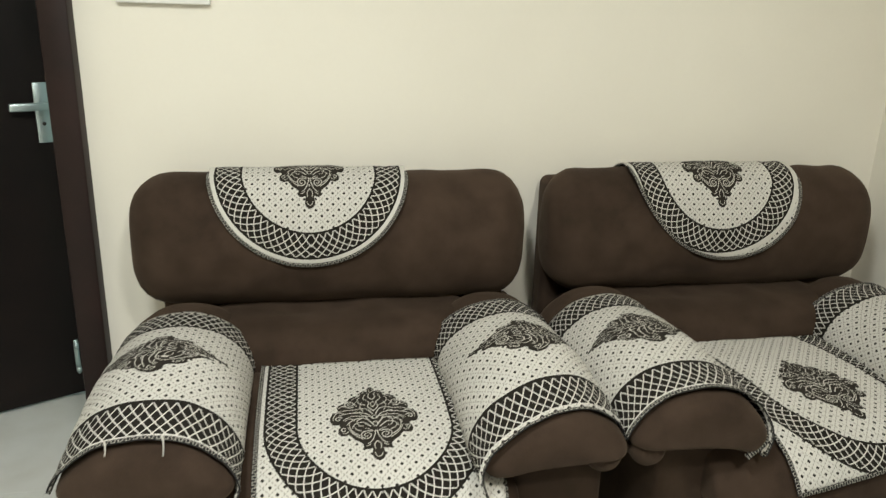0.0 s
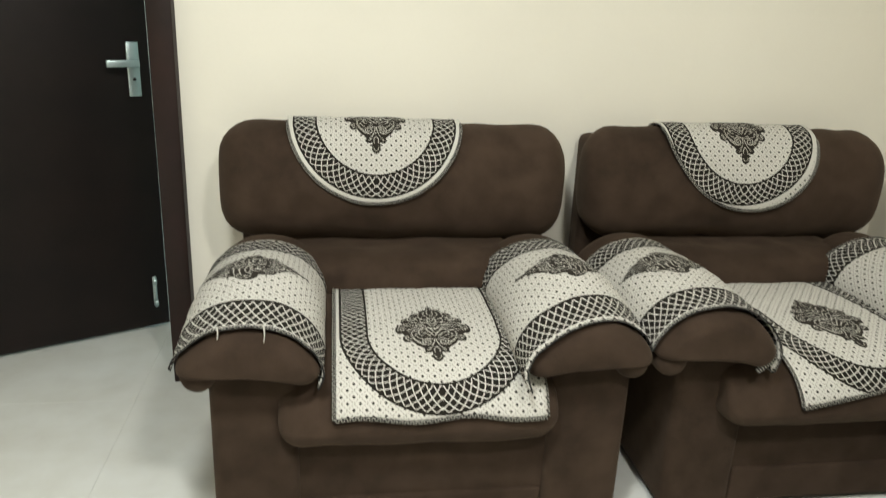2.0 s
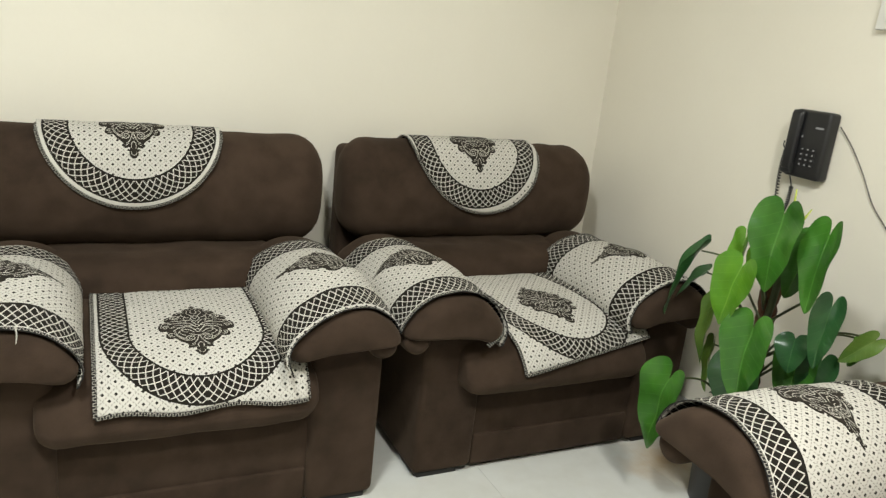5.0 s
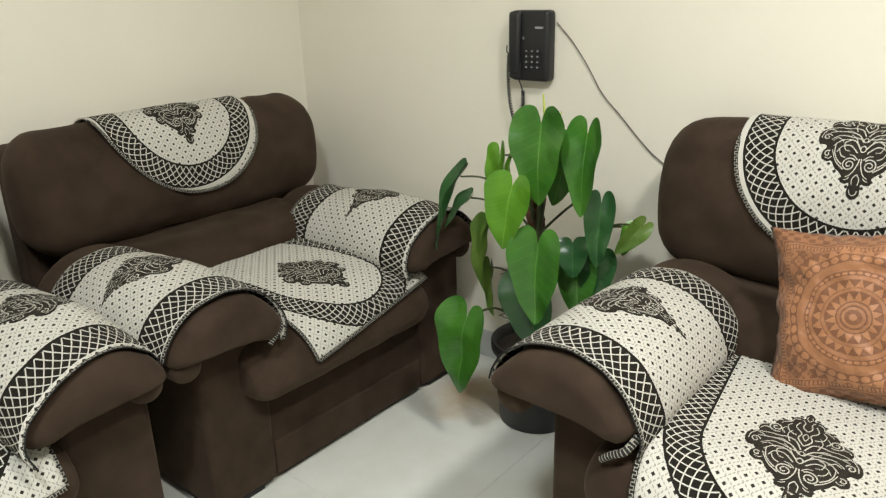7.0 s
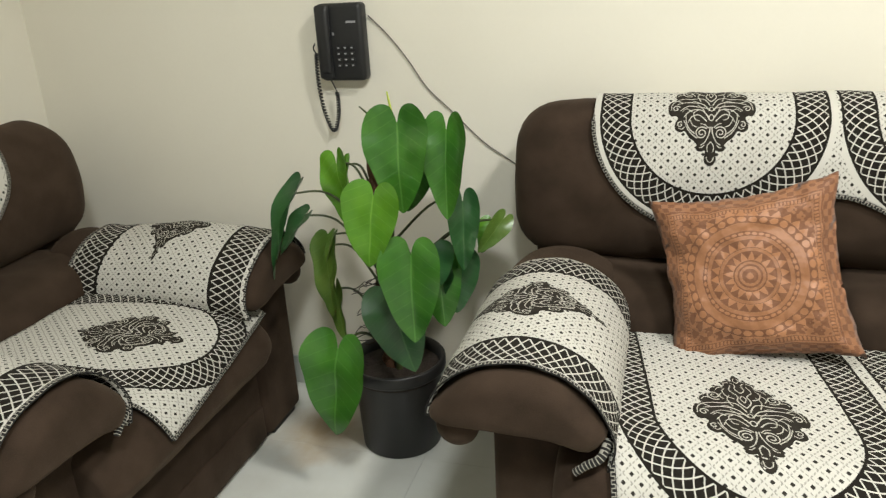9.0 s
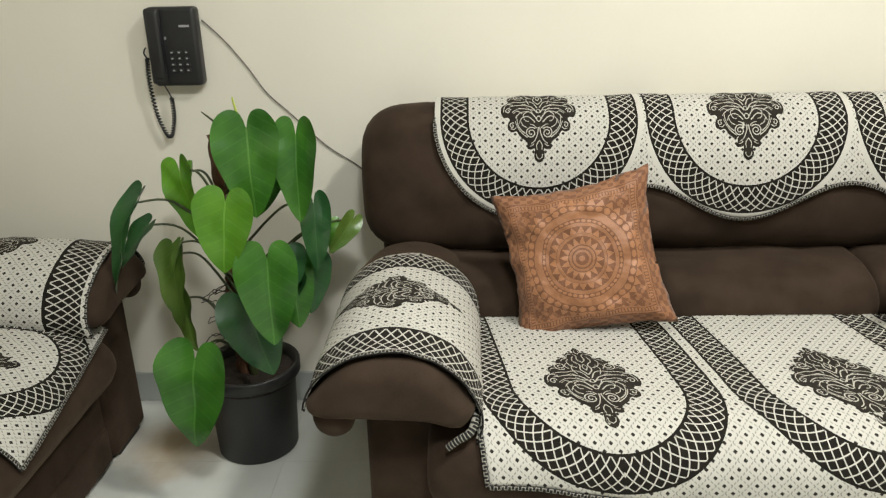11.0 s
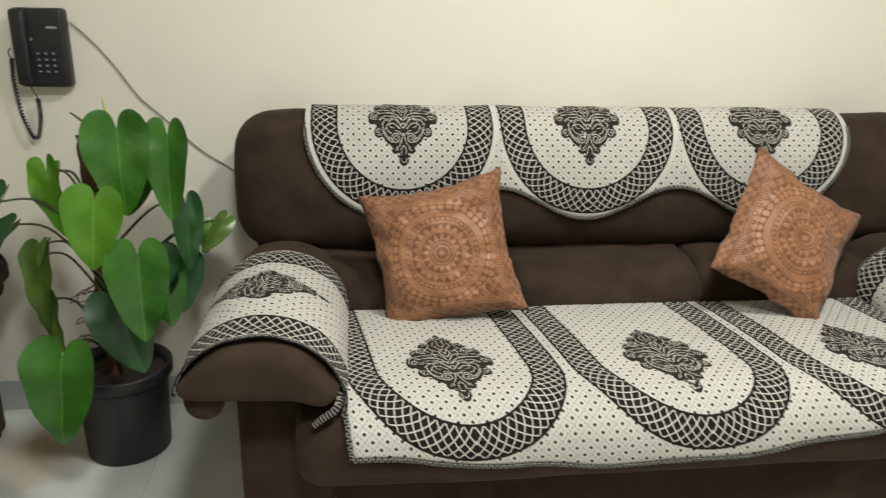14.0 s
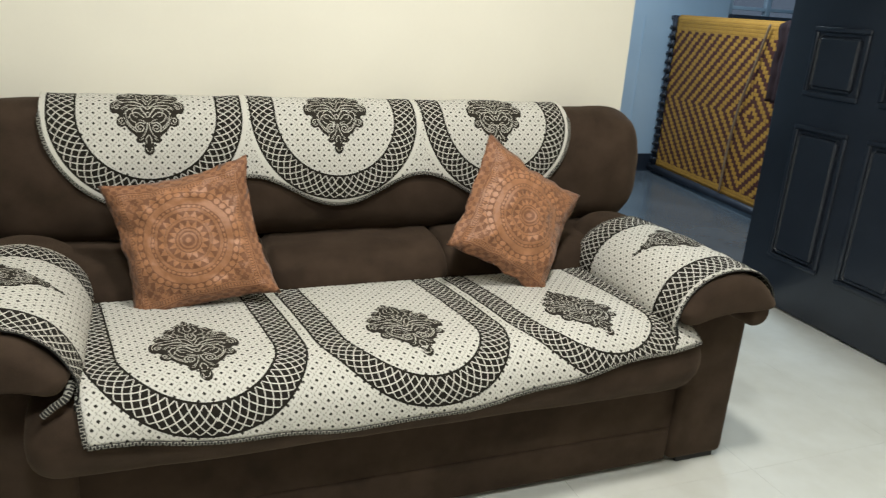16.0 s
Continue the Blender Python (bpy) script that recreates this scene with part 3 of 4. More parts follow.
# dark cloth hung over the cot's upper rail
cloth_hung = thing("hanging_cloth", (4.66, -3.93, 0), "dark maroon cloth hanging over the cot rail", "cloth", -7.0)
drape = bmesh.new()
rows = [[drape.verts.new((-1.20 - 0.20 * i / 14 + 0.02 * noise.noise((j * 0.25, 1, 0)), 0.046 + 0.022 * math.sin(i * 1.25 + j * 0.08) - (0.0 if j else 0.06), H_COT + 0.030 - 0.52 * j / 20)) for j in range(21)] for i in range(15)]
for r0, r1 in zip(rows, rows[1:]):
    for j in range(20):
        drape.faces.new((r0[j], r1[j], r1[j + 1], r0[j + 1]))
folds = part("folds", drape, maroon_cloth, cloth_hung)
folds.modifiers.new("thickness", "SOLIDIFY").thickness = 0.006

# ceiling lamps, both out of view; the second belongs to the added fill light
for x, y in ((0.50, -0.65), (-0.40, 0.10)):
    lamp = thing("ceiling_lamp", (x, y, CEIL), "unseen round white ceiling lamp", "lamp", group="ceiling lamps")
    part("base", tube_bm([(0, 0, -0.001), (0, 0, -0.035)], 0.15, 32), white_plastic, lamp)

# ---- seating ----
SEAT = [(0.52, 0.490), (0.30, 0.502), (0.10, 0.500), (0.03, 0.487), (-0.012, 0.450), (-0.024, 0.400), (-0.010, 0.345), (0.04, 0.308), (0.25, 0.30), (0.52, 0.30)]
SEAT_TOP = [(0.50, 0.502), (0.30, 0.509), (0.10, 0.507), (0.03, 0.494), (-0.016, 0.455), (-0.030, 0.400), (-0.018, 0.345), (0.02, 0.31)]
BACK = [(0.69, 0.636), (0.662, 0.692), (0.658, 0.78), (0.675, 0.87), (0.72, 0.95), (0.79, 0.982), (0.86, 0.962), (0.90, 0.88), (0.90, 0.72), (0.84, 0.615), (0.75, 0.600)]
BACK_TOP = [(0.90, 0.90), (0.865, 0.967), (0.79, 0.990), (0.717, 0.957), (0.669, 0.872), (0.652, 0.78), (0.656, 0.70), (0.68, 0.65)]
LUMBAR = [(0.50, 0.50), (0.515, 0.553), (0.57, 0.592), (0.68, 0.604), (0.78, 0.59), (0.80, 0.50), (0.78, 0.42), (0.60, 0.41), (0.52, 0.44)]
ARM = [(-0.09, 0.53), (-0.06, 0.60), (0.0, 0.645), (0.075, 0.66), (0.145, 0.645), (0.20, 0.60), (0.226, 0.548), (0.215, 0.518), (0.15, 0.512), (0.07, 0.508), (0.0, 0.498), (-0.065, 0.480)]
ARM_TOP = [(0.215, 0.505), (0.232, 0.545), (0.205, 0.606), (0.148, 0.651), (0.075, 0.666), (-0.001, 0.651), (-0.064, 0.606), (-0.096, 0.535), (-0.085, 0.475)]
CHAIR_SEAT = [(0.52, 0.496), (0.30, 0.502), (0.12, 0.480), (0.045, 0.446), (0.008, 0.405), (-0.008, 0.370), (-0.006, 0.335), (0.04, 0.300), (0.25, 0.295), (0.52, 0.30)]
CHAIR_SEAT_TOP = [(0.50, 0.513), (0.30, 0.516), (0.12, 0.492), (0.038, 0.456), (0.000, 0.410), (-0.014, 0.370), (-0.014, 0.335), (0.02, 0.304)]
seat_run, chair_run, arm_run = Run(SEAT_TOP), Run(CHAIR_SEAT_TOP), Run(ARM_TOP)
arm_mid = arm_run.s_of(lambda p: p.x < 0.075)


def raised(points, dz):
    """A back profile with its top moved up or down by dz."""
    return [(y, z + dz * max(0.0, (z - 0.66) / 0.32)) for y, z in points]


def arm_drop(y, z, amount):
    """How far the padding sinks towards the front of an arm, and a little at its rear."""
    dip = (0.022 if amount else 0.010) * max(0.0, min(1.0, (y - 0.28) / 0.24)) * max(0.0, min(1.0, (z - 0.50) / 0.12))
    return -dip - amount * max(0.0, 1 - y / 0.30) ** 1.6 * max(0.0, min(1.0, (z - 0.47) / 0.15))


def seating(name, place, turn, a, ends, dz, drop, offset, front, label, category, group=""):
    """An upholstered seat facing its local -y; a is half the width between the arms, offset how far the base sits to one side, front its set-back."""
    ob = thing(name, place, label, category, turn, group)
    under = 0.036 if a > 0.5 else 0.006
    part("base", box_bm(offset - a - 0.02, offset + a + 0.02, front + 0.020, 0.90, 0.020, 0.31, 0.012, 3), suede, ob)
    part("plinth", box_bm(offset - a + 0.026, offset + a - 0.026, front + 0.011, 0.14, 0.018, 0.128, 0.008, 3), suede, ob)
    part("seat", loft_bm(SEAT if a > 0.5 else CHAIR_SEAT, -a - 0.005, a + 0.005, "x", 0.06, 0.006, 24, place[0]), suede, ob)
    if a > 0.5:
        for x0, x1 in ((-a - 0.05, -0.268), (-0.271, 0.268), (0.265, a + 0.05)):
            part("lumbar_cushion", loft_bm(LUMBAR, x0, x1, "x", 0.035, 0.010, 40, place[1] + x0), suede, ob)
    else:
        part("lumbar_cushion", loft_bm(LUMBAR, -a - 0.05, a + 0.05, "x", 0.08, 0.011, 60, place[1]), suede, ob)
    part("backrest", loft_bm(raised(BACK, dz), -a - ends[0], a + ends[1], "x", 0.102, 0.009, 60, place[0] + 3), suede, ob)
    part("back_frame", box_bm(-a - 0.17, a + 0.17, 0.83, 0.945, 0.020, 0.92, 0.03, 4), suede, ob)
    for side in (-1, 1):
        prof = [(side * (a + p), z) for p, z in ARM]
        pad = loft_bm(prof, -0.026, 0.70, "y", 0.045, 0.005, 24, side + place[0])
        for v in pad.verts:
            v.co.z += arm_drop(v.co.y, v.co.z, drop) + under * max(0.0, min(1.0, (0.585 - v.co.z) / 0.08))
        arm = part("armrest", pad, suede, ob)
        roll = [(side * (a + 0.180 + 0.042 * math.cos(k * math.pi / 4)), 0.500 + under * 0.8 + 0.042 * math.sin(k * math.pi / 4)) for k in range(8)]
        part("arm_roll", loft_bm(roll, -0.006, 0.70, "y", 0.03, 0.003, 12, side), suede, arm)
        x0, x1 = sorted((offset + side * (a - 0.024), offset + side * (a + 0.182)))
        part("arm_panel", box_bm(x0, x1, front, 0.90, 0.018, 0.556, 0.022, 4), suede, arm)
        for y in (front + 0.055, 0.84):
            x = offset + side * (a + 0.09)
            part("foot", box_bm(x - 0.07, x + 0.07, y - 0.04, y + 0.04, 0.0, 0.019, 0.003, 2), foot_black, ob, "black plastic foot")
    return ob


def ripple(u, s, k=0.0):
    return 0.004 * noise.noise((u * 6 + k, s * 6, k)) + 0.002 * noise.noise((u * 19, s * 19 + k, k))


SHIELD = [(0, -1.04), (0.08, -0.97), (0.08, -0.88), (0.20, -0.88), (0.31, -0.78), (0.29, -0.70), (0.44, -0.70), (0.57, -0.58), (0.57, -0.49), (0.72, -0.47), (0.85, -0.34), (0.80, -0.24),
          (0.97, -0.13), (1.0, 0.03), (0.93, 0.14), (0.82, 0.14), (0.77, 0.19), (0.83, 0.28), (0.82, 0.39), (0.70, 0.44), (0.60, 0.42), (0.50, 0.53), (0.38, 0.60), (0.31, 0.67), (0.31, 0.76), (0.20, 0.78),
          (0.13, 0.76), (0.11, 0.83), (0.14, 0.92), (0.08, 1.0), (0, 1.03)]


def ornament(at, parent, pointed=0.0):
    """A damask shield of black thread with pale scrolls; at(x, y, lift) places a point, x across -1..1, y along -1..1."""
    def warp(x, y):
        return (x * (1 - pointed * 0.62 * abs(y)), y * (1 + 0.10 * pointed))
    half = [(p.x, p.y) for p in spline([(x, y, 0) for x, y in SHIELD], 96)]
    outline = half + [(-x, y) for x, y in half[-2:0:-1]]
    bm = bmesh.new()
    rings = []
    for f in (1.0, 0.985, 0.86, 0.72, 0.58, 0.44, 0.30, 0.16, 0.05):
        lift = -0.001 if f == 1.0 else 0.0024
        rings.append([bm.verts.new(at(*warp(x * f, y * f), lift)) for x, y in outline])
    n = len(outline)
    for r0, r1 in zip(rings, rings[1:]):
        for k in range(n):
            bm.faces.new((r0[k], r0[(k + 1) % n], r1[(k + 1) % n], r1[k]))
    bm.faces.new(rings[-1])
    bmesh.ops.recalc_face_normals(bm, faces=bm.faces[:])
    mass = part("damask_ornament", bm, black_thread, parent, "black raised damask ornament")
    bm = bmesh.new()

    def ribbon(points, w0, w1):
        m = len(points)
        left, right = [], []
        for i, (x, y) in enumerate(points):
            x0, y0 = points[max(i - 1, 0)]
            x1, y1 = points[min(i + 1, m - 1)]
            d = math.hypot(x1 - x0, y1 - y0) or 1.0
            w = 0.66 * (w0 + (w1 - w0) * i / (m - 1))
            a, b = -(y1 - y0) / d * w, (x1 - x0) / d * w
            left.append(bm.verts.new(at(*warp(x + a, y + b * 0.8), 0.0038)))
            right.append(bm.verts.new(at(*warp(x - a, y - b * 0.8), 0.0038)))
        for i in range(m - 1):
            bm.faces.new((left[i], left[i + 1], right[i + 1], right[i]))

    def curve(points, w0, w1, k):
        ribbon([(p.x, p.y) for p in spline([(x, y, 0) for x, y in points], k)], w0, w1)

    def volute(x, y, r, start, turns, w, m):
        pts = []
        for k in range(26):
            f = k / 25
            a = start + turns * 2 * math.pi * f
            rr = r * (1 - 0.82 * f)
            pts.append((m * (x + rr * math.cos(a)), y + rr * math.sin(a) * 0.78))
        ribbon(pts, w, w * 0.8)

    for m in (1, -1):
        volute(0.21, 0.45, 0.150, -2.4, 1.8, 0.020, m)
        volute(0.52, -0.42, 0.140, 2.2, -1.7, 0.020, m)
        volute(0.80, 0.00, 0.090, -2.8, 1.2, 0.018, m)
        volute(0.70, 0.30, 0.075, -2.2, 1.1, 0.017, m)
        for pts, w in ((((0.06, 0.17), (0.22, 0.02), (0.46, 0.03), (0.62, 0.16)), 0.022),
                       (((0.10, 0.24), (0.27, 0.12), (0.44, 0.15), (0.52, 0.26)), 0.020),
                       (((0.04, 0.04), (0.20, -0.12), (0.50, -0.15), (0.78, -0.10)), 0.022),
                       (((0.10, -0.02), (0.30, -0.05), (0.52, -0.06), (0.70, 0.04)), 0.018),
                       (((0.03, -0.08), (0.14, -0.24), (0.30, -0.27), (0.42, -0.24), (0.62, -0.24), (0.78, -0.20)), 0.021),
                       (((0.0, -0.18), (0.12, -0.32), (0.08, -0.46), (0.20, -0.58), (0.14, -0.72)), 0.021),
                       (((0.16, -0.38), (0.28, -0.42), (0.34, -0.54), (0.28, -0.62)), 0.019),
                       (((0.36, -0.34), (0.42, -0.42), (0.36, -0.50)), 0.017),
                       (((0.0, -0.54), (0.08, -0.62), (0.06, -0.74), (0.12, -0.80)), 0.018),
                       (((0.0, -0.80), (0.05, -0.86), (0.03, -0.92)), 0.015),
                       (((0.36, 0.46), (0.48, 0.38), (0.56, 0.26), (0.58, 0.10)), 0.020),
                       (((0.30, 0.54), (0.44, 0.46), (0.54, 0.36), (0.62, 0.22)), 0.018),
                       (((0.32, 0.34), (0.42, 0.30), (0.48, 0.20)), 0.018),
                       (((0.02, 0.34), (0.04, 0.46), (0.12, 0.60), (0.22, 0.66)), 0.020),
                       (((0.0, 0.60), (0.07, 0.68), (0.06, 0.78)), 0.018),
                       (((0.14, 0.66), (0.20, 0.70), (0.25, 0.70)), 0.015),
                       (((0.62, -0.36), (0.72, -0.36), (0.78, -0.30)), 0.016),
                       (((0.22, -0.12), (0.36, -0.18), (0.46, -0.16)), 0.016),
                       (((0.44, 0.06), (0.56, 0.0), (0.66, 0.06)), 0.016),
                       (((0.30, -0.66), (0.40, -0.62), (0.46, -0.56)), 0.016),
                       (((0.16, -0.80), (0.26, -0.76), (0.28, -0.68)), 0.016),
                       (((0.44, -0.64), (0.56, -0.62), (0.60, -0.54)), 0.016),
                       (((0.68, -0.44), (0.80, -0.38), (0.82, -0.28)), 0.017),
                       (((0.66, -0.14), (0.80, -0.18), (0.90, -0.08), (0.92, 0.03)), 0.018),
                       (((0.30, 0.02), (0.40, 0.08), (0.36, 0.20), (0.26, 0.22)), 0.018),
                       (((0.0, -0.30), (0.05, -0.40), (0.0, -0.48)), 0.017),
                       (((0.24, -0.18), (0.30, -0.34), (0.24, -0.46)), 0.017),
                       (((0.60, 0.34), (0.66, 0.38), (0.74, 0.36)), 0.015),
                       (((0.06, 0.36), (0.14, 0.30), (0.24, 0.28)), 0.017),
                       (((0.08, 0.86), (0.06, 0.92), (0.0, 0.95)), 0.014),
                       (((0.14, 0.08), (0.20, -0.02), (0.32, -0.10)), 0.016)):
            curve([(x * m, y) for x, y in pts], w, w * 0.6, 14)
    ribbon([(0.055 * math.cos(k * math.pi / 8), 0.17 + 0.055 * math.sin(k * math.pi / 8)) for k in range(17)], 0.017, 0.017)
    ribbon([(0.045 * math.cos(k * math.pi / 8), 0.0 + 0.045 * math.sin(k * math.pi / 8)) for k in range(17)], 0.015, 0.015)
    bmesh.ops.recalc_face_normals(bm, faces=bm.faces[:])
    part("scroll_thread", bm, pale_thread, mass, "cream scroll lines woven through the ornament")
    return mass


def seat_cover(place, turn, centres, u0, u1, reach, shift, label, skew=0.0):
    ob = thing("seat_cover", place, label, "sofa cover", turn)
    run, arc, half = (seat_run, 0.350, 0.142) if len(centres) > 1 else (chair_run, 0.306, 0.128)

    def at(u, s, more=0.0):
        d, z = run.at(s, 0.004 + more + abs(ripple(u, s, place[0])))
        return (u + shift + skew * (s - 0.3), d, z)

    def uv(u, s, m):
        c = min(centres, key=lambda q: abs(q - m))
        return (u - c, s - arc)
    sheet("cloth", at, u0, u1, 42 * len(centres), lambda u: (0.0, reach(u)), 60, uv, cover_seat, ob, ("end", "left", "right"))
    for c in centres:
        ornament(lambda x, y, h: at(c + x * 0.100, arc - 0.022 + y * half, h), ob)
    return ob


def back_cover(place, turn, centres, label, shift=0.0, low=0.735, tilt=0.0, dz=0.0):
    back_run = Run(raised(BACK_TOP, dz))
    ob = thing("back_cover", place, label, "sofa cover", turn)
    bottom = back_run.s_of(lambda p: p.y < low and p.x < 0.75)
    rad, c0, c1 = 0.264, centres[0], centres[-1]
    mid = bottom - rad

    def across(w):
        if w < 0:
            return c0 + rad * math.sin(max(w, -1) * math.pi / 2)
        if w > 1:
            return c1 + rad * math.sin(min(w - 1, 1) * math.pi / 2)
        return c0 + (c1 - c0) * w

    def reach(w):
        u = across(w)
        if w < 0 or w > 1:
            c = c0 if w < 0 else c1
            s = mid + math.sqrt(max(0.0, rad * rad - (u - c) ** 2))
        else:
            pitch = centres[1] - centres[0] if len(centres) > 1 else 1.0
            s = bottom - 0.045 * (1 - math.cos(2 * math.pi * (u - c0) / pitch))
        return (0.0, s + tilt * (u - c0))

    def spread(u, s, more=0.0):
        d, z = back_run.at(s, 0.004 + more + abs(ripple(u, s, place[1] + 2)))
        return (u + shift, d, z)

    def at(w, s):
        return spread(across(w), s)

    def uv(w, s, m):
        c = min(centres, key=lambda q: abs(q - across(m)))
        return (across(w) - c, s - mid)
    if len(centres) == 1:
        sheet("cloth", lambda w, s: at(w if w < 0 else w + 1, s), -1, 1, 60, lambda w: reach(w if w < 0 else w + 1), 50, lambda w, s, m: uv(w if m < 0 else w + 1, s, m if m < 0 else m + 1), cover_back, ob, ("end",))
    else:
        sheet("cloth", at, -1, 2, 150, reach, 50, uv, cover_back, ob, ("end",))
    for c in centres:
        ornament(lambda x, y, h: spread(c + x * 0.096, mid - 0.016 + y * 0.130, h), ob)
    return ob


def arm_cover(place, turn, side, a, drop, label, curled=False, skew=0.0, threads=False):
    ob = thing("arm_cover", place, label, "sofa cover", turn)
    top, stretch = arm_run.len[-1], (1.06 if a > 0.5 else 1.12)

    def at(v, s, more=0.0):
        p, z = arm_run.at(s, 0.004 + more + abs(ripple(v * 2, s, place[0] + side)))
        y = v * stretch + (0.010 if a > 0.5 else 0.004) - skew * (s - arm_mid) * (1 - v / 0.5) + 0.010 * noise.noise((s * 7, side, place[1]))
        return (side * (a + p), y, z + arm_drop(max(y, 0.0), z, drop))
    sheet("cloth", at, 0.0, 0.50, 44, lambda v: (0.050, top - 0.002), 50, lambda v, s, m: (s - arm_mid, v), cover_arm, ob, ("left", "right", "end", "start"))
    ornament(lambda x, y, h: at(0.262 + x * 0.088, arm_mid - 0.012 + y * 0.140, h), ob, 1.0)
    if threads:
        for ds, drop_by in ((-0.055, 0.022), (0.040, 0.034)):
            x, y, z = at(0.0, arm_mid + ds, 0.006)
            part("loose_thread", tube_bm(spline([(x, y - 0.004, z + 0.004), (x + 0.003, y - 0.014, z - drop_by * 0.4), (x + 0.001, y - 0.016, z - drop_by)], 8), 0.0022, 6, taper=0.6), pale_thread, ob, "loose cream thread end")
    if curled:
        curl = spline([(side * (a - 0.090), 0.02, 0.535), (side * (a - 0.080), -0.006, 0.515), (side * (a - 0.056), -0.013, 0.500), (side * (a - 0.036), -0.015, 0.484)], 20)
        part("curled_corner", tube_bm(curl, 0.0085, 9, uv=True, taper=0.8), edging, ob, "curled black and cream cover corner")
    return ob


CHAIR_A, SOFA_A = 0.335, 0.828
CHAIRS = ((0.078, 1.240, 0.0), (1.214, 1.252, 0.0))
SOFA = (1.000, -0.438, 0.0)
seating("armchair", CHAIRS[0], 0.0, CHAIR_A, (0.220, 0.194), -0.022, 0.042, 0.016, 0.046, "plump dark brown suede armchair beside the door", "armchair", "brown suede seating")
seating("armchair", CHAIRS[1], 0.0, CHAIR_A, (0.196, 0.198), -0.018, 0.018, 0.060, 0.074, "plump dark brown suede armchair in the room corner", "armchair", "brown suede seating")
seating("sofa", SOFA, -90.0, SOFA_A, (0.205, 0.218), 0.006, 0.0, 0.050, 0.084, "dark brown suede three-seat sofa with rolled arms", "sofa", "brown suede seating")
seat_cover(CHAIRS[0], 0.0, (0.0,), -0.255, 0.255, lambda u: 0.556 + 0.01 * u - 0.006 * math.sin(u * 24), 0.046, "cream woven seat cover with dark damask ornament")
seat_cover(CHAIRS[1], 0.0, (0.0,), -0.255, 0.255, lambda u: 0.530 - 0.16 * u, 0.050, "cream woven seat cover lying askew on the armchair", 0.20)
seat_cover(SOFA, -90.0, (-0.510, 0.0, 0.510), -0.765, 0.765, lambda u: 0.588 + 0.030 * math.cos((u + 0.15) * 3.2) - 0.05 * max(0, u) + 0.004 * math.sin(u * 21), 0.010, "long cream woven seat cover with three damask panels", 0.14)
back_cover(CHAIRS[0], 0.0, (0.0,), "scalloped cream woven cover over the chair back", -0.082, 0.745, 0.0, -0.022)
back_cover(CHAIRS[1], 0.0, (0.0,), "scalloped cream woven cover askew over the chair back", -0.020, 0.726, 0.12, -0.018)
back_cover(SOFA, -90.0, (-0.52, 0.0, 0.52), "long scalloped cream woven cover over the sofa back", -0.05, 0.712, 0.0, 0.006)
for place in CHAIRS:
    for side in (-1, 1):
        arm_cover(place, 0.0, side, CHAIR_A, 0.042 if place == CHAIRS[0] else 0.018, "cream woven arm cover with netted dark bands", place == CHAIRS[1] and side < 0, 0.20 if place == CHAIRS[0] and side > 0 else 0.0, place == CHAIRS[0] and side < 0)
for side in (-1, 1):
    arm_cover(SOFA, -90.0, side, SOFA_A, 0.0, "cream woven arm cover with netted dark bands", side < 0)


def cushion(centre, right, up, half, label, seed):
    """A square scatter cushion; right and up span its face, which looks to the room."""
    r = Vector(right).normalized()
    n = r.cross(Vector(up)).normalized()
    u = n.cross(r)
    ob = new("throw_pillow")
    ob.matrix_world = Matrix.Translation(centre) @ Matrix((r, u, n)).transposed().to_4x4()
    tagged(ob, label, "pillow", "terracotta pillows")
    bm = bmesh.new()
    layer = bm.loops.layers.uv.verify()
    n_ = 40
    for face in (1, -1):
        g = []
        for i in range(n_ + 1):
            row = []
            for j in range(n_ + 1):
                x, y = 2 * i / n_ - 1, 2 * j / n_ - 1
                wav = 0.035 * noise.noise((x * 4 + seed, y * 4, 9.0)) + 0.012 * noise.noise((x * 13, y * 13 + seed, 2.0))
                px, py = x * (1 + wav - 0.12 * (1 - y * y) * abs(x)), y * (1 + wav - 0.12 * (1 - x * x) * abs(y))
                edge = 1 - max(abs(x), abs(y)) ** 6
                puff = (max(0.0, 1 - (x / 0.93) ** 2) * max(0.0, 1 - (y / 0.93) ** 2)) ** 0.45 * 0.058 + 0.003
                puff += (0.016 * noise.noise((x * 2.0 + seed, y * 2.0, face)) + 0.009 * noise.noise((x * 5 + seed, y * 5, face))) * edge
                fold = abs(noise.noise((x * 1.6 + y * 1.1 + seed * 2, y * 2.6 - x, 4.0)))
                puff -= 0.020 * max(0.0, 1 - fold / 0.10) * edge * (x * x + y * y) * 0.6
                bend = 0.020 * noise.noise((x * 1.5, y * 1.5, seed)) + 0.010 * noise.noise((x * 4, y * 4, seed + 3)) * max(abs(x), abs(y)) ** 3
                row.append(bm.verts.new((px * half, py * half, (face * max(puff, 0.0) if max(abs(x), abs(y)) < 0.999 else 0.0) + bend)))
            g.append(row)
        for i in range(n_):
            for j in range(n_):
                q = [(i, j), (i + 1, j), (i + 1, j + 1), (i, j + 1)]
                f = bm.faces.new([g[p][k] for p, k in (q if face > 0 else q[::-1])])
                for lp, (p, k) in zip(f.loops, q if face > 0 else q[::-1]):
                    lp[layer].uv = (2 * p / n_ - 1, 2 * k / n_ - 1)
    bmesh.ops.remove_doubles(bm, verts=bm.verts[:], dist=1e-5)
    part("cover", bm, brocade, ob)
    return ob


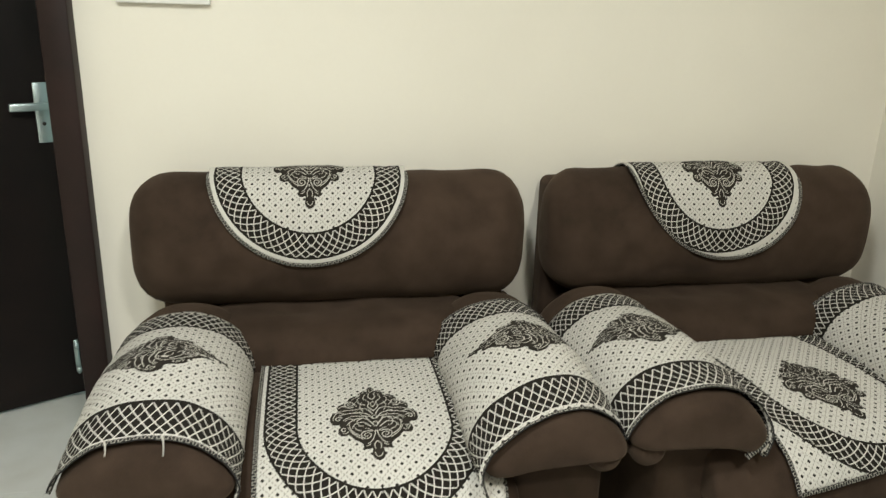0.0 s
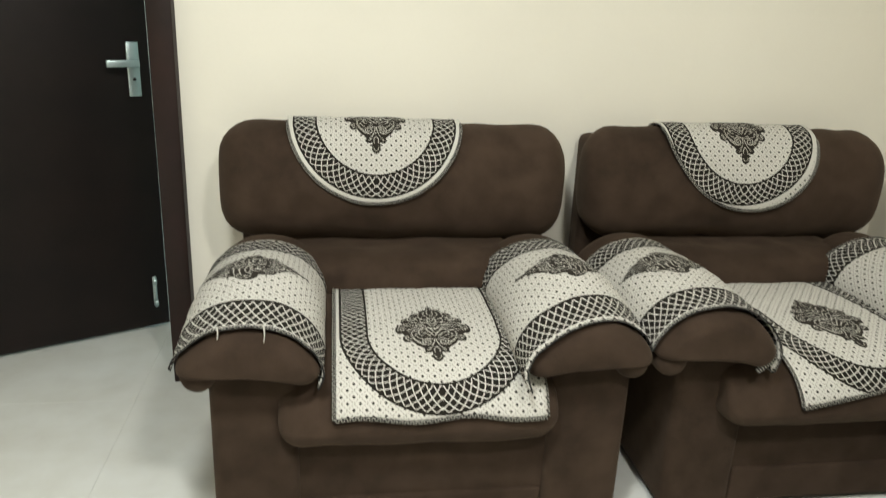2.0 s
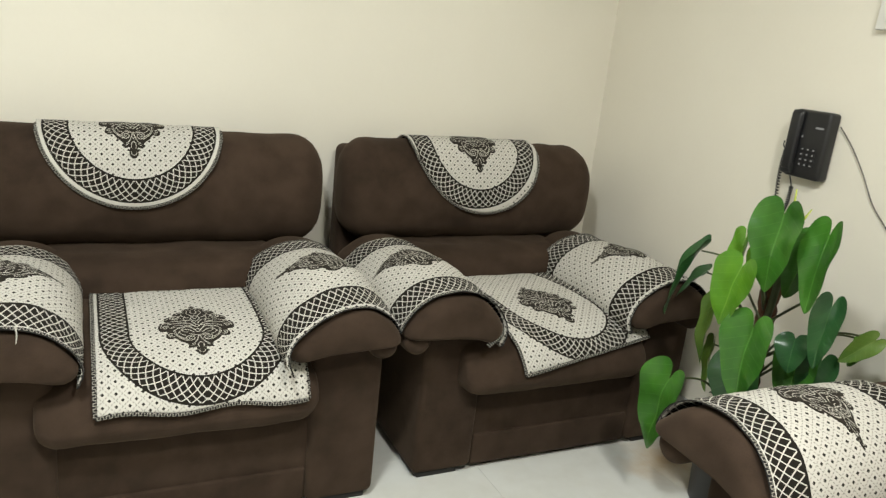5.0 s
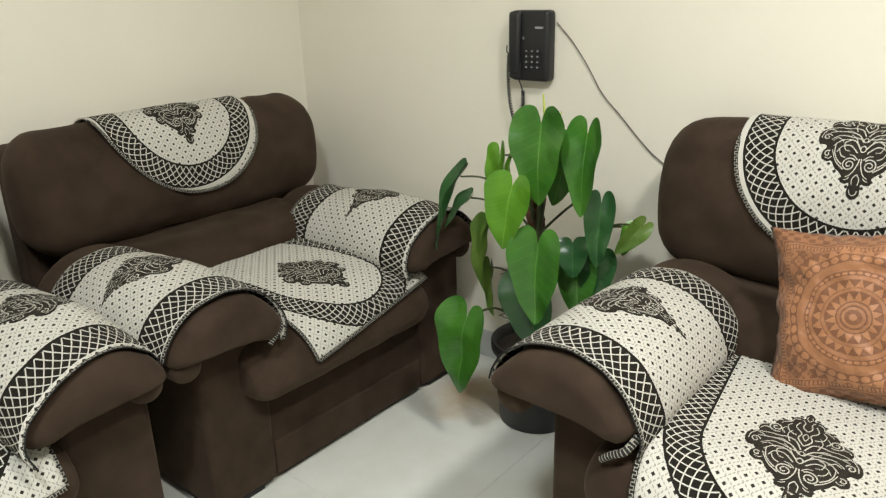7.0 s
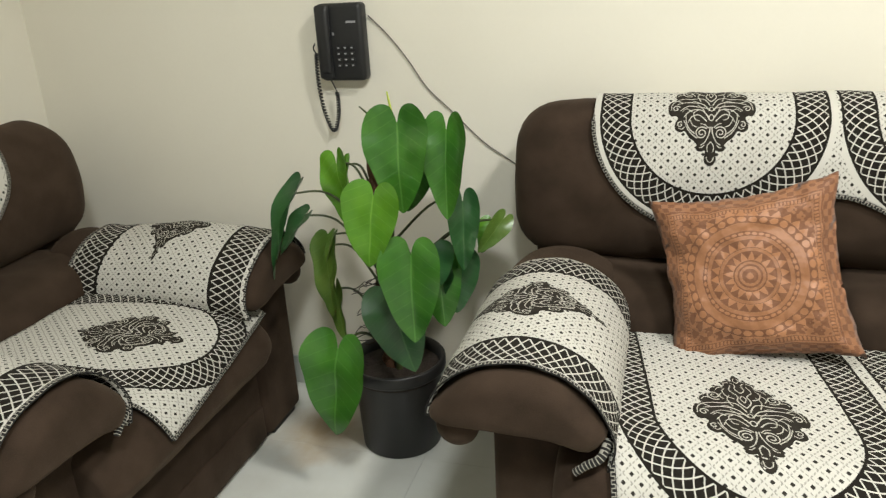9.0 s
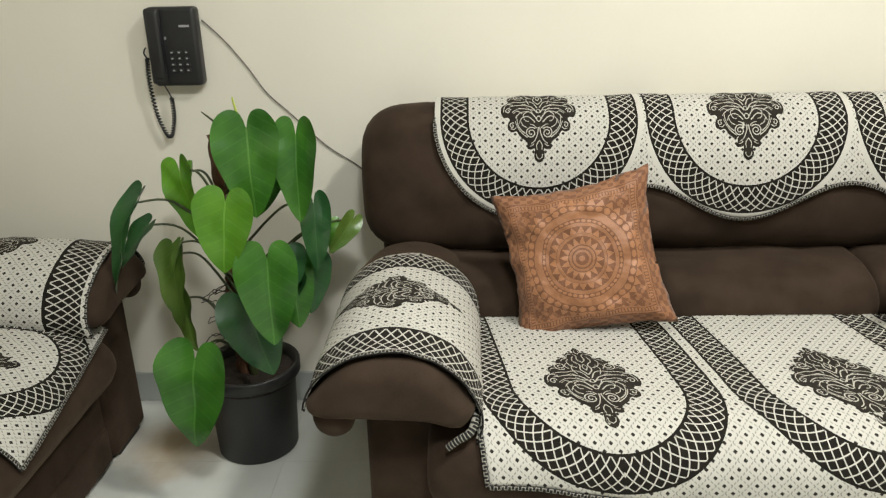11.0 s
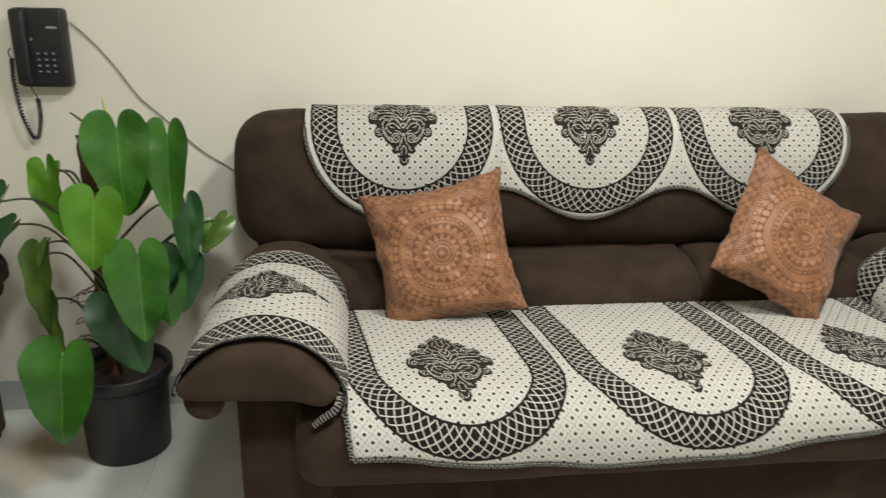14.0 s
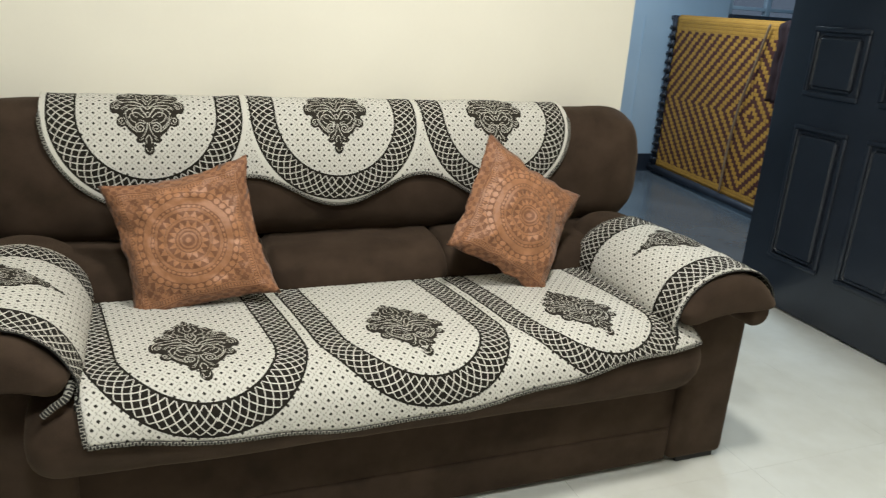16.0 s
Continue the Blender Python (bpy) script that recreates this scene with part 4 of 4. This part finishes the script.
cushion((1.470, 0.043, 0.674), (-0.03, -0.342, 0.080), (0.13, 0.085, 0.32), 0.188, "terracotta brocade pillow leaning on the sofa back", 1.0)
cushion((1.448, -0.884, 0.702), (-0.03, -0.345, -0.205), (0.17, -0.150, 0.30), 0.192, "terracotta brocade pillow tipped on its corner", 5.0)

# ---- plant ----
PX, PY = 1.695, 0.945
plant = thing("potted_plant", (0, 0, 0), "climbing philodendron on a coir pole in black pot", "plant")


def ringed(rows, sides=40):
    bm = bmesh.new()
    rings = [[bm.verts.new((PX + r * math.cos(a), PY + r * math.sin(a), z)) for a in (2 * math.pi * k / sides for k in range(sides))] for r, z in rows]
    for r0, r1 in zip(rings, rings[1:]):
        for k in range(sides):
            bm.faces.new((r0[k], r0[(k + 1) % sides], r1[(k + 1) % sides], r1[k]))
    bm.faces.new(rings[0][::-1])
    bm.faces.new(rings[-1])
    return bm


part("pot", ringed([(0.112, 0.0), (0.116, 0.004), (0.126, 0.235), (0.127, 0.238), (0.139, 0.240), (0.142, 0.245), (0.142, 0.272), (0.139, 0.276), (0.132, 0.276), (0.128, 0.235), (0.120, 0.225)]), pot_plastic, plant, "black plastic nursery pot")
part("soil", ringed([(0.126, 0.226), (0.125, 0.242), (0.08, 0.250), (0.02, 0.256)]), soil, plant)
pole = tube_bm([(PX + 0.012 * noise.noise((k * 0.7, 0, 1)) - 0.01, PY + 0.005 + 0.012 * noise.noise((k * 0.7, 4, 1)), 0.24 + 0.70 * k / 40) for k in range(41)], 0.028, 14)
for v in pole.verts:
    v.co += 0.006 * Vector((noise.noise(v.co * 40), noise.noise(v.co * 40 + Vector((7, 0, 0))), 0))
part("coir_pole", pole, coir, plant, "brown coir moss pole")
part("main_stem", tube_bm(spline([(PX - 0.03, PY - 0.02, 0.24), (PX - 0.045, PY - 0.01, 0.45), (PX - 0.04, PY - 0.03, 0.70), (PX - 0.05, PY - 0.05, 0.92)], 20), 0.011, 8), stem_green, plant)
HALF_LEAF = ((0.0, 0.0), (0.03, -0.10), (0.10, -0.19), (0.24, -0.215), (0.385, -0.14), (0.475, 0.02), (0.475, 0.21), (0.415, 0.44), (0.31, 0.67), (0.18, 0.86), (0.06, 0.97), (0.0, 1.0))


def leaf(base, tip, width, yaw, mat):
    """One heart-shaped blade hanging from its stalk."""
    base, tip = Vector(base), Vector(tip)
    ahead = tip - base
    length, width = ahead.length, width * 1.12
    y = ahead.normalized()
    face = Vector((-math.cos(math.radians(yaw)), math.sin(math.radians(yaw)) * 1.0, 0.28))
    z = (face - y * face.dot(y)).normalized()
    x = y.cross(z)
    edge = spline([(a, b, 0) for a, b in HALF_LEAF], 30)
    bm = bmesh.new()
    layer = bm.loops.layers.uv.verify()
    seed = base.x * 37 + base.y * 91
    for side in (1, -1):
        grid = []
        for p in edge:
            row = []
            for k in range(7):
                f = k / 6
                lx, ly = p.x * f, max(0.0, p.y) * (1 - f) + p.y * f
                up = 0.30 * lx * lx - 0.14 * ly * ly + 0.045 * noise.noise((lx * 3 * side, ly * 3, seed)) + 0.07 * lx + 0.05 * lx * math.sin(ly * 11 + seed)
                row.append((bm.verts.new(base + x * (side * lx * width) + y * (ly * length) + z * (up * length)), (side * lx, ly)))
            grid.append(row)
        for i in range(len(grid) - 1):
            for k in range(6):
                q = [grid[i][k], grid[i][k + 1], grid[i + 1][k + 1], grid[i + 1][k]]
                if side < 0:
                    q = q[::-1]
                f = bm.faces.new([v for v, _ in q])
                for lp, (_, uv) in zip(f.loops, q):
                    lp[layer].uv = uv
    bmesh.ops.remove_doubles(bm, verts=bm.verts[:], dist=1e-5)
    bmesh.ops.dissolve_degenerate(bm, edges=bm.edges[:], dist=1e-6)
    blade = part("leaf", bm, mat, plant)
    root = Vector((PX - 0.045, PY - 0.01, max(0.27, base.z - 0.16 + 0.05 * noise.noise((seed, 0, 0)))))
    mid = root.lerp(base, 0.6) + Vector((0.02, 0, 0.045))
    part("stalk", tube_bm(spline([root, mid, base + Vector((0.004, 0, 0.0))], 14), 0.0042, 6, taper=0.7), stem_green, blade)


leaf((1.500, 0.821, 0.986), (1.460, 0.816, 0.781), 0.147, 0, leaf_mid)
leaf((1.560, 0.722, 0.958), (1.520, 0.728, 0.750), 0.105, 6, leaf_mid)
leaf((1.450, 0.874, 0.827), (1.410, 0.891, 0.662), 0.133, 0, leaf_bright)
leaf((1.640, 1.046, 0.853), (1.600, 1.009, 0.671), 0.097, 25, leaf_bright)
leaf((1.680, 1.030, 0.843), (1.640, 1.032, 0.715), 0.035, 60, leaf_bright)
leaf((1.450, 0.791, 0.683), (1.410, 0.790, 0.466), 0.139, -5, leaf_mid)
leaf((1.370, 0.968, 0.458), (1.330, 0.998, 0.225), 0.165, 5, leaf_mid)
leaf((1.570, 1.141, 0.791), (1.530, 1.244, 0.563), 0.070, 40, leaf_deep)
leaf((1.600, 1.134, 0.722), (1.560, 1.212, 0.628), 0.064, 40, leaf_deep)
leaf((1.620, 1.084, 0.632), (1.580, 1.096, 0.437), 0.097, 25, leaf_olive)
leaf((1.660, 1.096, 0.489), (1.620, 1.080, 0.341), 0.076, 30, leaf_olive)
leaf((1.620, 0.706, 0.766), (1.580, 0.697, 0.598), 0.076, -20, leaf_deep)
leaf((1.660, 0.793, 0.583), (1.620, 0.768, 0.414), 0.111, -20, leaf_mid)
leaf((1.700, 0.622, 0.700), (1.660, 0.679, 0.616), 0.056, -35, leaf_olive)
leaf((1.750, 0.667, 0.672), (1.710, 0.687, 0.601), 0.055, 0, leaf_bright)
leaf((1.540, 0.887, 0.526), (1.500, 0.825, 0.334), 0.146, -10, leaf_deep)
leaf((1.620, 0.787, 0.639), (1.580, 0.764, 0.558), 0.093, -10, leaf_deep)
leaf((1.680, 0.736, 0.591), (1.640, 0.738, 0.448), 0.096, -25, leaf_deep)
leaf((1.630, 0.807, 0.908), (1.590, 0.844, 0.744), 0.105, -15, leaf_mid)
leaf((1.620, 1.065, 0.666), (1.580, 1.085, 0.604), 0.035, 40, leaf_olive)
for k, (dx, dy, h) in enumerate(((-0.10, -0.07, 1.045), (-0.04, 0.03, 1.00), (-0.08, -0.115, 1.00))):
    part("shoot", tube_bm(spline([(PX - 0.05, PY - 0.05, 0.90), (PX - 0.06 + dx * 0.5, PY - 0.05 + dy * 0.5, 0.96), (PX + dx, PY + dy, h)], 10), 0.0065 if k else 0.008, 7, taper=0.25), shoot_green if k != 1 else stem_green, plant, "pale yellow-green rolled shoot" if k != 1 else "")
for k in range(14):
    z = 0.36 + 0.03 * (k % 7)
    p0 = Vector((PX - 0.04, PY + 0.01, z))
    pts = [p0]
    for j in range(6):
        pts.append(pts[-1] + Vector((random.uniform(-0.012, 0.004), random.uniform(0.002, 0.020), random.uniform(-0.016, 0.010))))
    part("aerial_root", tube_bm(pts, 0.0014, 5), soil, plant)

# ---- wall telephone ----
phone = thing("wall_telephone", (WX, 1.112, 1.137), "black push-button telephone hung on the wall", "telephone", -90.0)
part("body", box_bm(-0.068, 0.068, -0.048, -0.001, -0.105, 0.105, 0.012, 4), black_plastic, phone)
handset = box_bm(-0.066, -0.026, -0.066, -0.046, -0.085, 0.098, 0.010, 4)
hs = part("handset", handset, black_plastic, phone)
part("earpiece", box_bm(-0.067, -0.025, -0.062, -0.047, 0.055, 0.102, 0.009, 3), black_plastic, hs)
part("mouthpiece", box_bm(-0.067, -0.025, -0.062, -0.047, -0.098, -0.050, 0.009, 3), black_plastic, hs)
for i in range(3):
    for j in range(4):
        b = part("key", box_bm(-0.012 + i * 0.020, 0.001 + i * 0.020, -0.0525, -0.0475, -0.066 + j * 0.016, -0.057 + j * 0.016, 0.0015, 2), black_plastic, phone)
        part("key_mark", box_bm(-0.0085 + i * 0.020, -0.0025 + i * 0.020, -0.0535, -0.0526, -0.0635 + j * 0.016, -0.0595 + j * 0.016), grey_print, b, smooth=False)
part("name_bar", box_bm(0.022, 0.050, -0.0492, -0.0481, 0.052, 0.058), grey_print, phone, "small pale printed bar", smooth=False)
part("hook_lamp", box_bm(-0.022, -0.017, -0.0492, -0.0481, 0.020, 0.028), grey_print, phone, smooth=False)
coil = []
loop = spline([(-0.085, -0.03, -0.03), (-0.088, -0.03, -0.10), (-0.080, -0.028, -0.19), (-0.055, -0.028, -0.252), (-0.034, -0.03, -0.20), (-0.032, -0.03, -0.14)], 240)
for k, p in enumerate(loop):
    a = k * 1.25
    coil.append(p + 0.0052 * Vector((math.cos(a), math.sin(a), 0)))
part("coiled_cord", tube_bm(coil, 0.0022, 5), black_plastic, phone, "black coiled handset cord")
part("cord_end", tube_bm(spline([(-0.050, -0.03, -0.10), (-0.040, -0.03, -0.12), (-0.032, -0.03, -0.14)], 8), 0.002, 6), black_plastic, phone)
part("cord_end", tube_bm(spline([(-0.075, -0.055, 0.0), (-0.088, -0.04, -0.015), (-0.085, -0.03, -0.03)], 8), 0.002, 6), black_plastic, phone)
wire = [(WX - 0.006, 1.040, 1.205), (WX - 0.005, 0.985, 1.150), (WX - 0.005, 0.930, 1.080), (WX - 0.005, 0.880, 1.005), (WX - 0.005, 0.818, 0.945), (WX - 0.005, 0.720, 0.850), (WX - 0.005, 0.621, 0.780), (WX - 0.005, 0.50, 0.66)]
line = thing("telephone_line", (0, 0, 0), "thin grey telephone cable on the wall", "cable")
part("cable", tube_bm(spline(wire, 60), 0.0018, 6), cable_grey, line)

# ---- switch plates ----


def switch_board(place, turn, w, h):
    ob = thing("wall_box", place, "plain white plastic box on the cream wall", "wall box", turn)
    part("plate", box_bm(-w / 2, w / 2, -0.022, -0.001, 0, h, 0.003, 2), white_plastic, ob)
    part("slot", box_bm(-w / 2 + 0.055, w / 2 - 0.055, -0.0230, -0.0215, 0.018, 0.022, 0.0005, 1), cable_grey, ob)
    part("screw", tube_bm([(-w / 2 + 0.035, -0.0215, 0.024), (-w / 2 + 0.035, -0.0240, 0.024)], 0.005, 10), steel, ob)
    part("screw", tube_bm([(w / 2 - 0.035, -0.0215, 0.024), (w / 2 - 0.035, -0.0240, 0.024)], 0.005, 10), steel, ob)


switch_board((-0.382, WY, 1.395), 0.0, 0.245, 0.20)
switch_board((WX, 0.90, 1.49), -90.0, 0.20, 0.20)

# ---- floor tiles ----
floor = tagged(new("floor"), "pale polished marble floor tiles with thin joints", "floor", kind="structure")
SIZE, GAP = 0.60, 0.00025
tile_bm = box_bm(-SIZE / 2 + GAP, SIZE / 2 - GAP, -SIZE / 2 + GAP, SIZE / 2 - GAP, -0.012, 0.0, 0.0003, 1)
first = part("floor_tile", tile_bm, tile, floor, smooth=False)
mesh = first.data
nx = int((WX + 2.6) / SIZE) + 1
ny = int((WY + 2.75) / SIZE) + 1
first.location = (-2.6 + SIZE / 2, -2.75 + SIZE / 2, 0)
for i in range(nx):
    for j in range(ny):
        x, y = -2.6 + SIZE * (i + 0.5), -2.75 + SIZE * (j + 0.5)
        if i + j == 0:
            continue
        ob = new("floor_tile", mesh)
        ob.parent = floor
        ob.location = (x, y, 0)
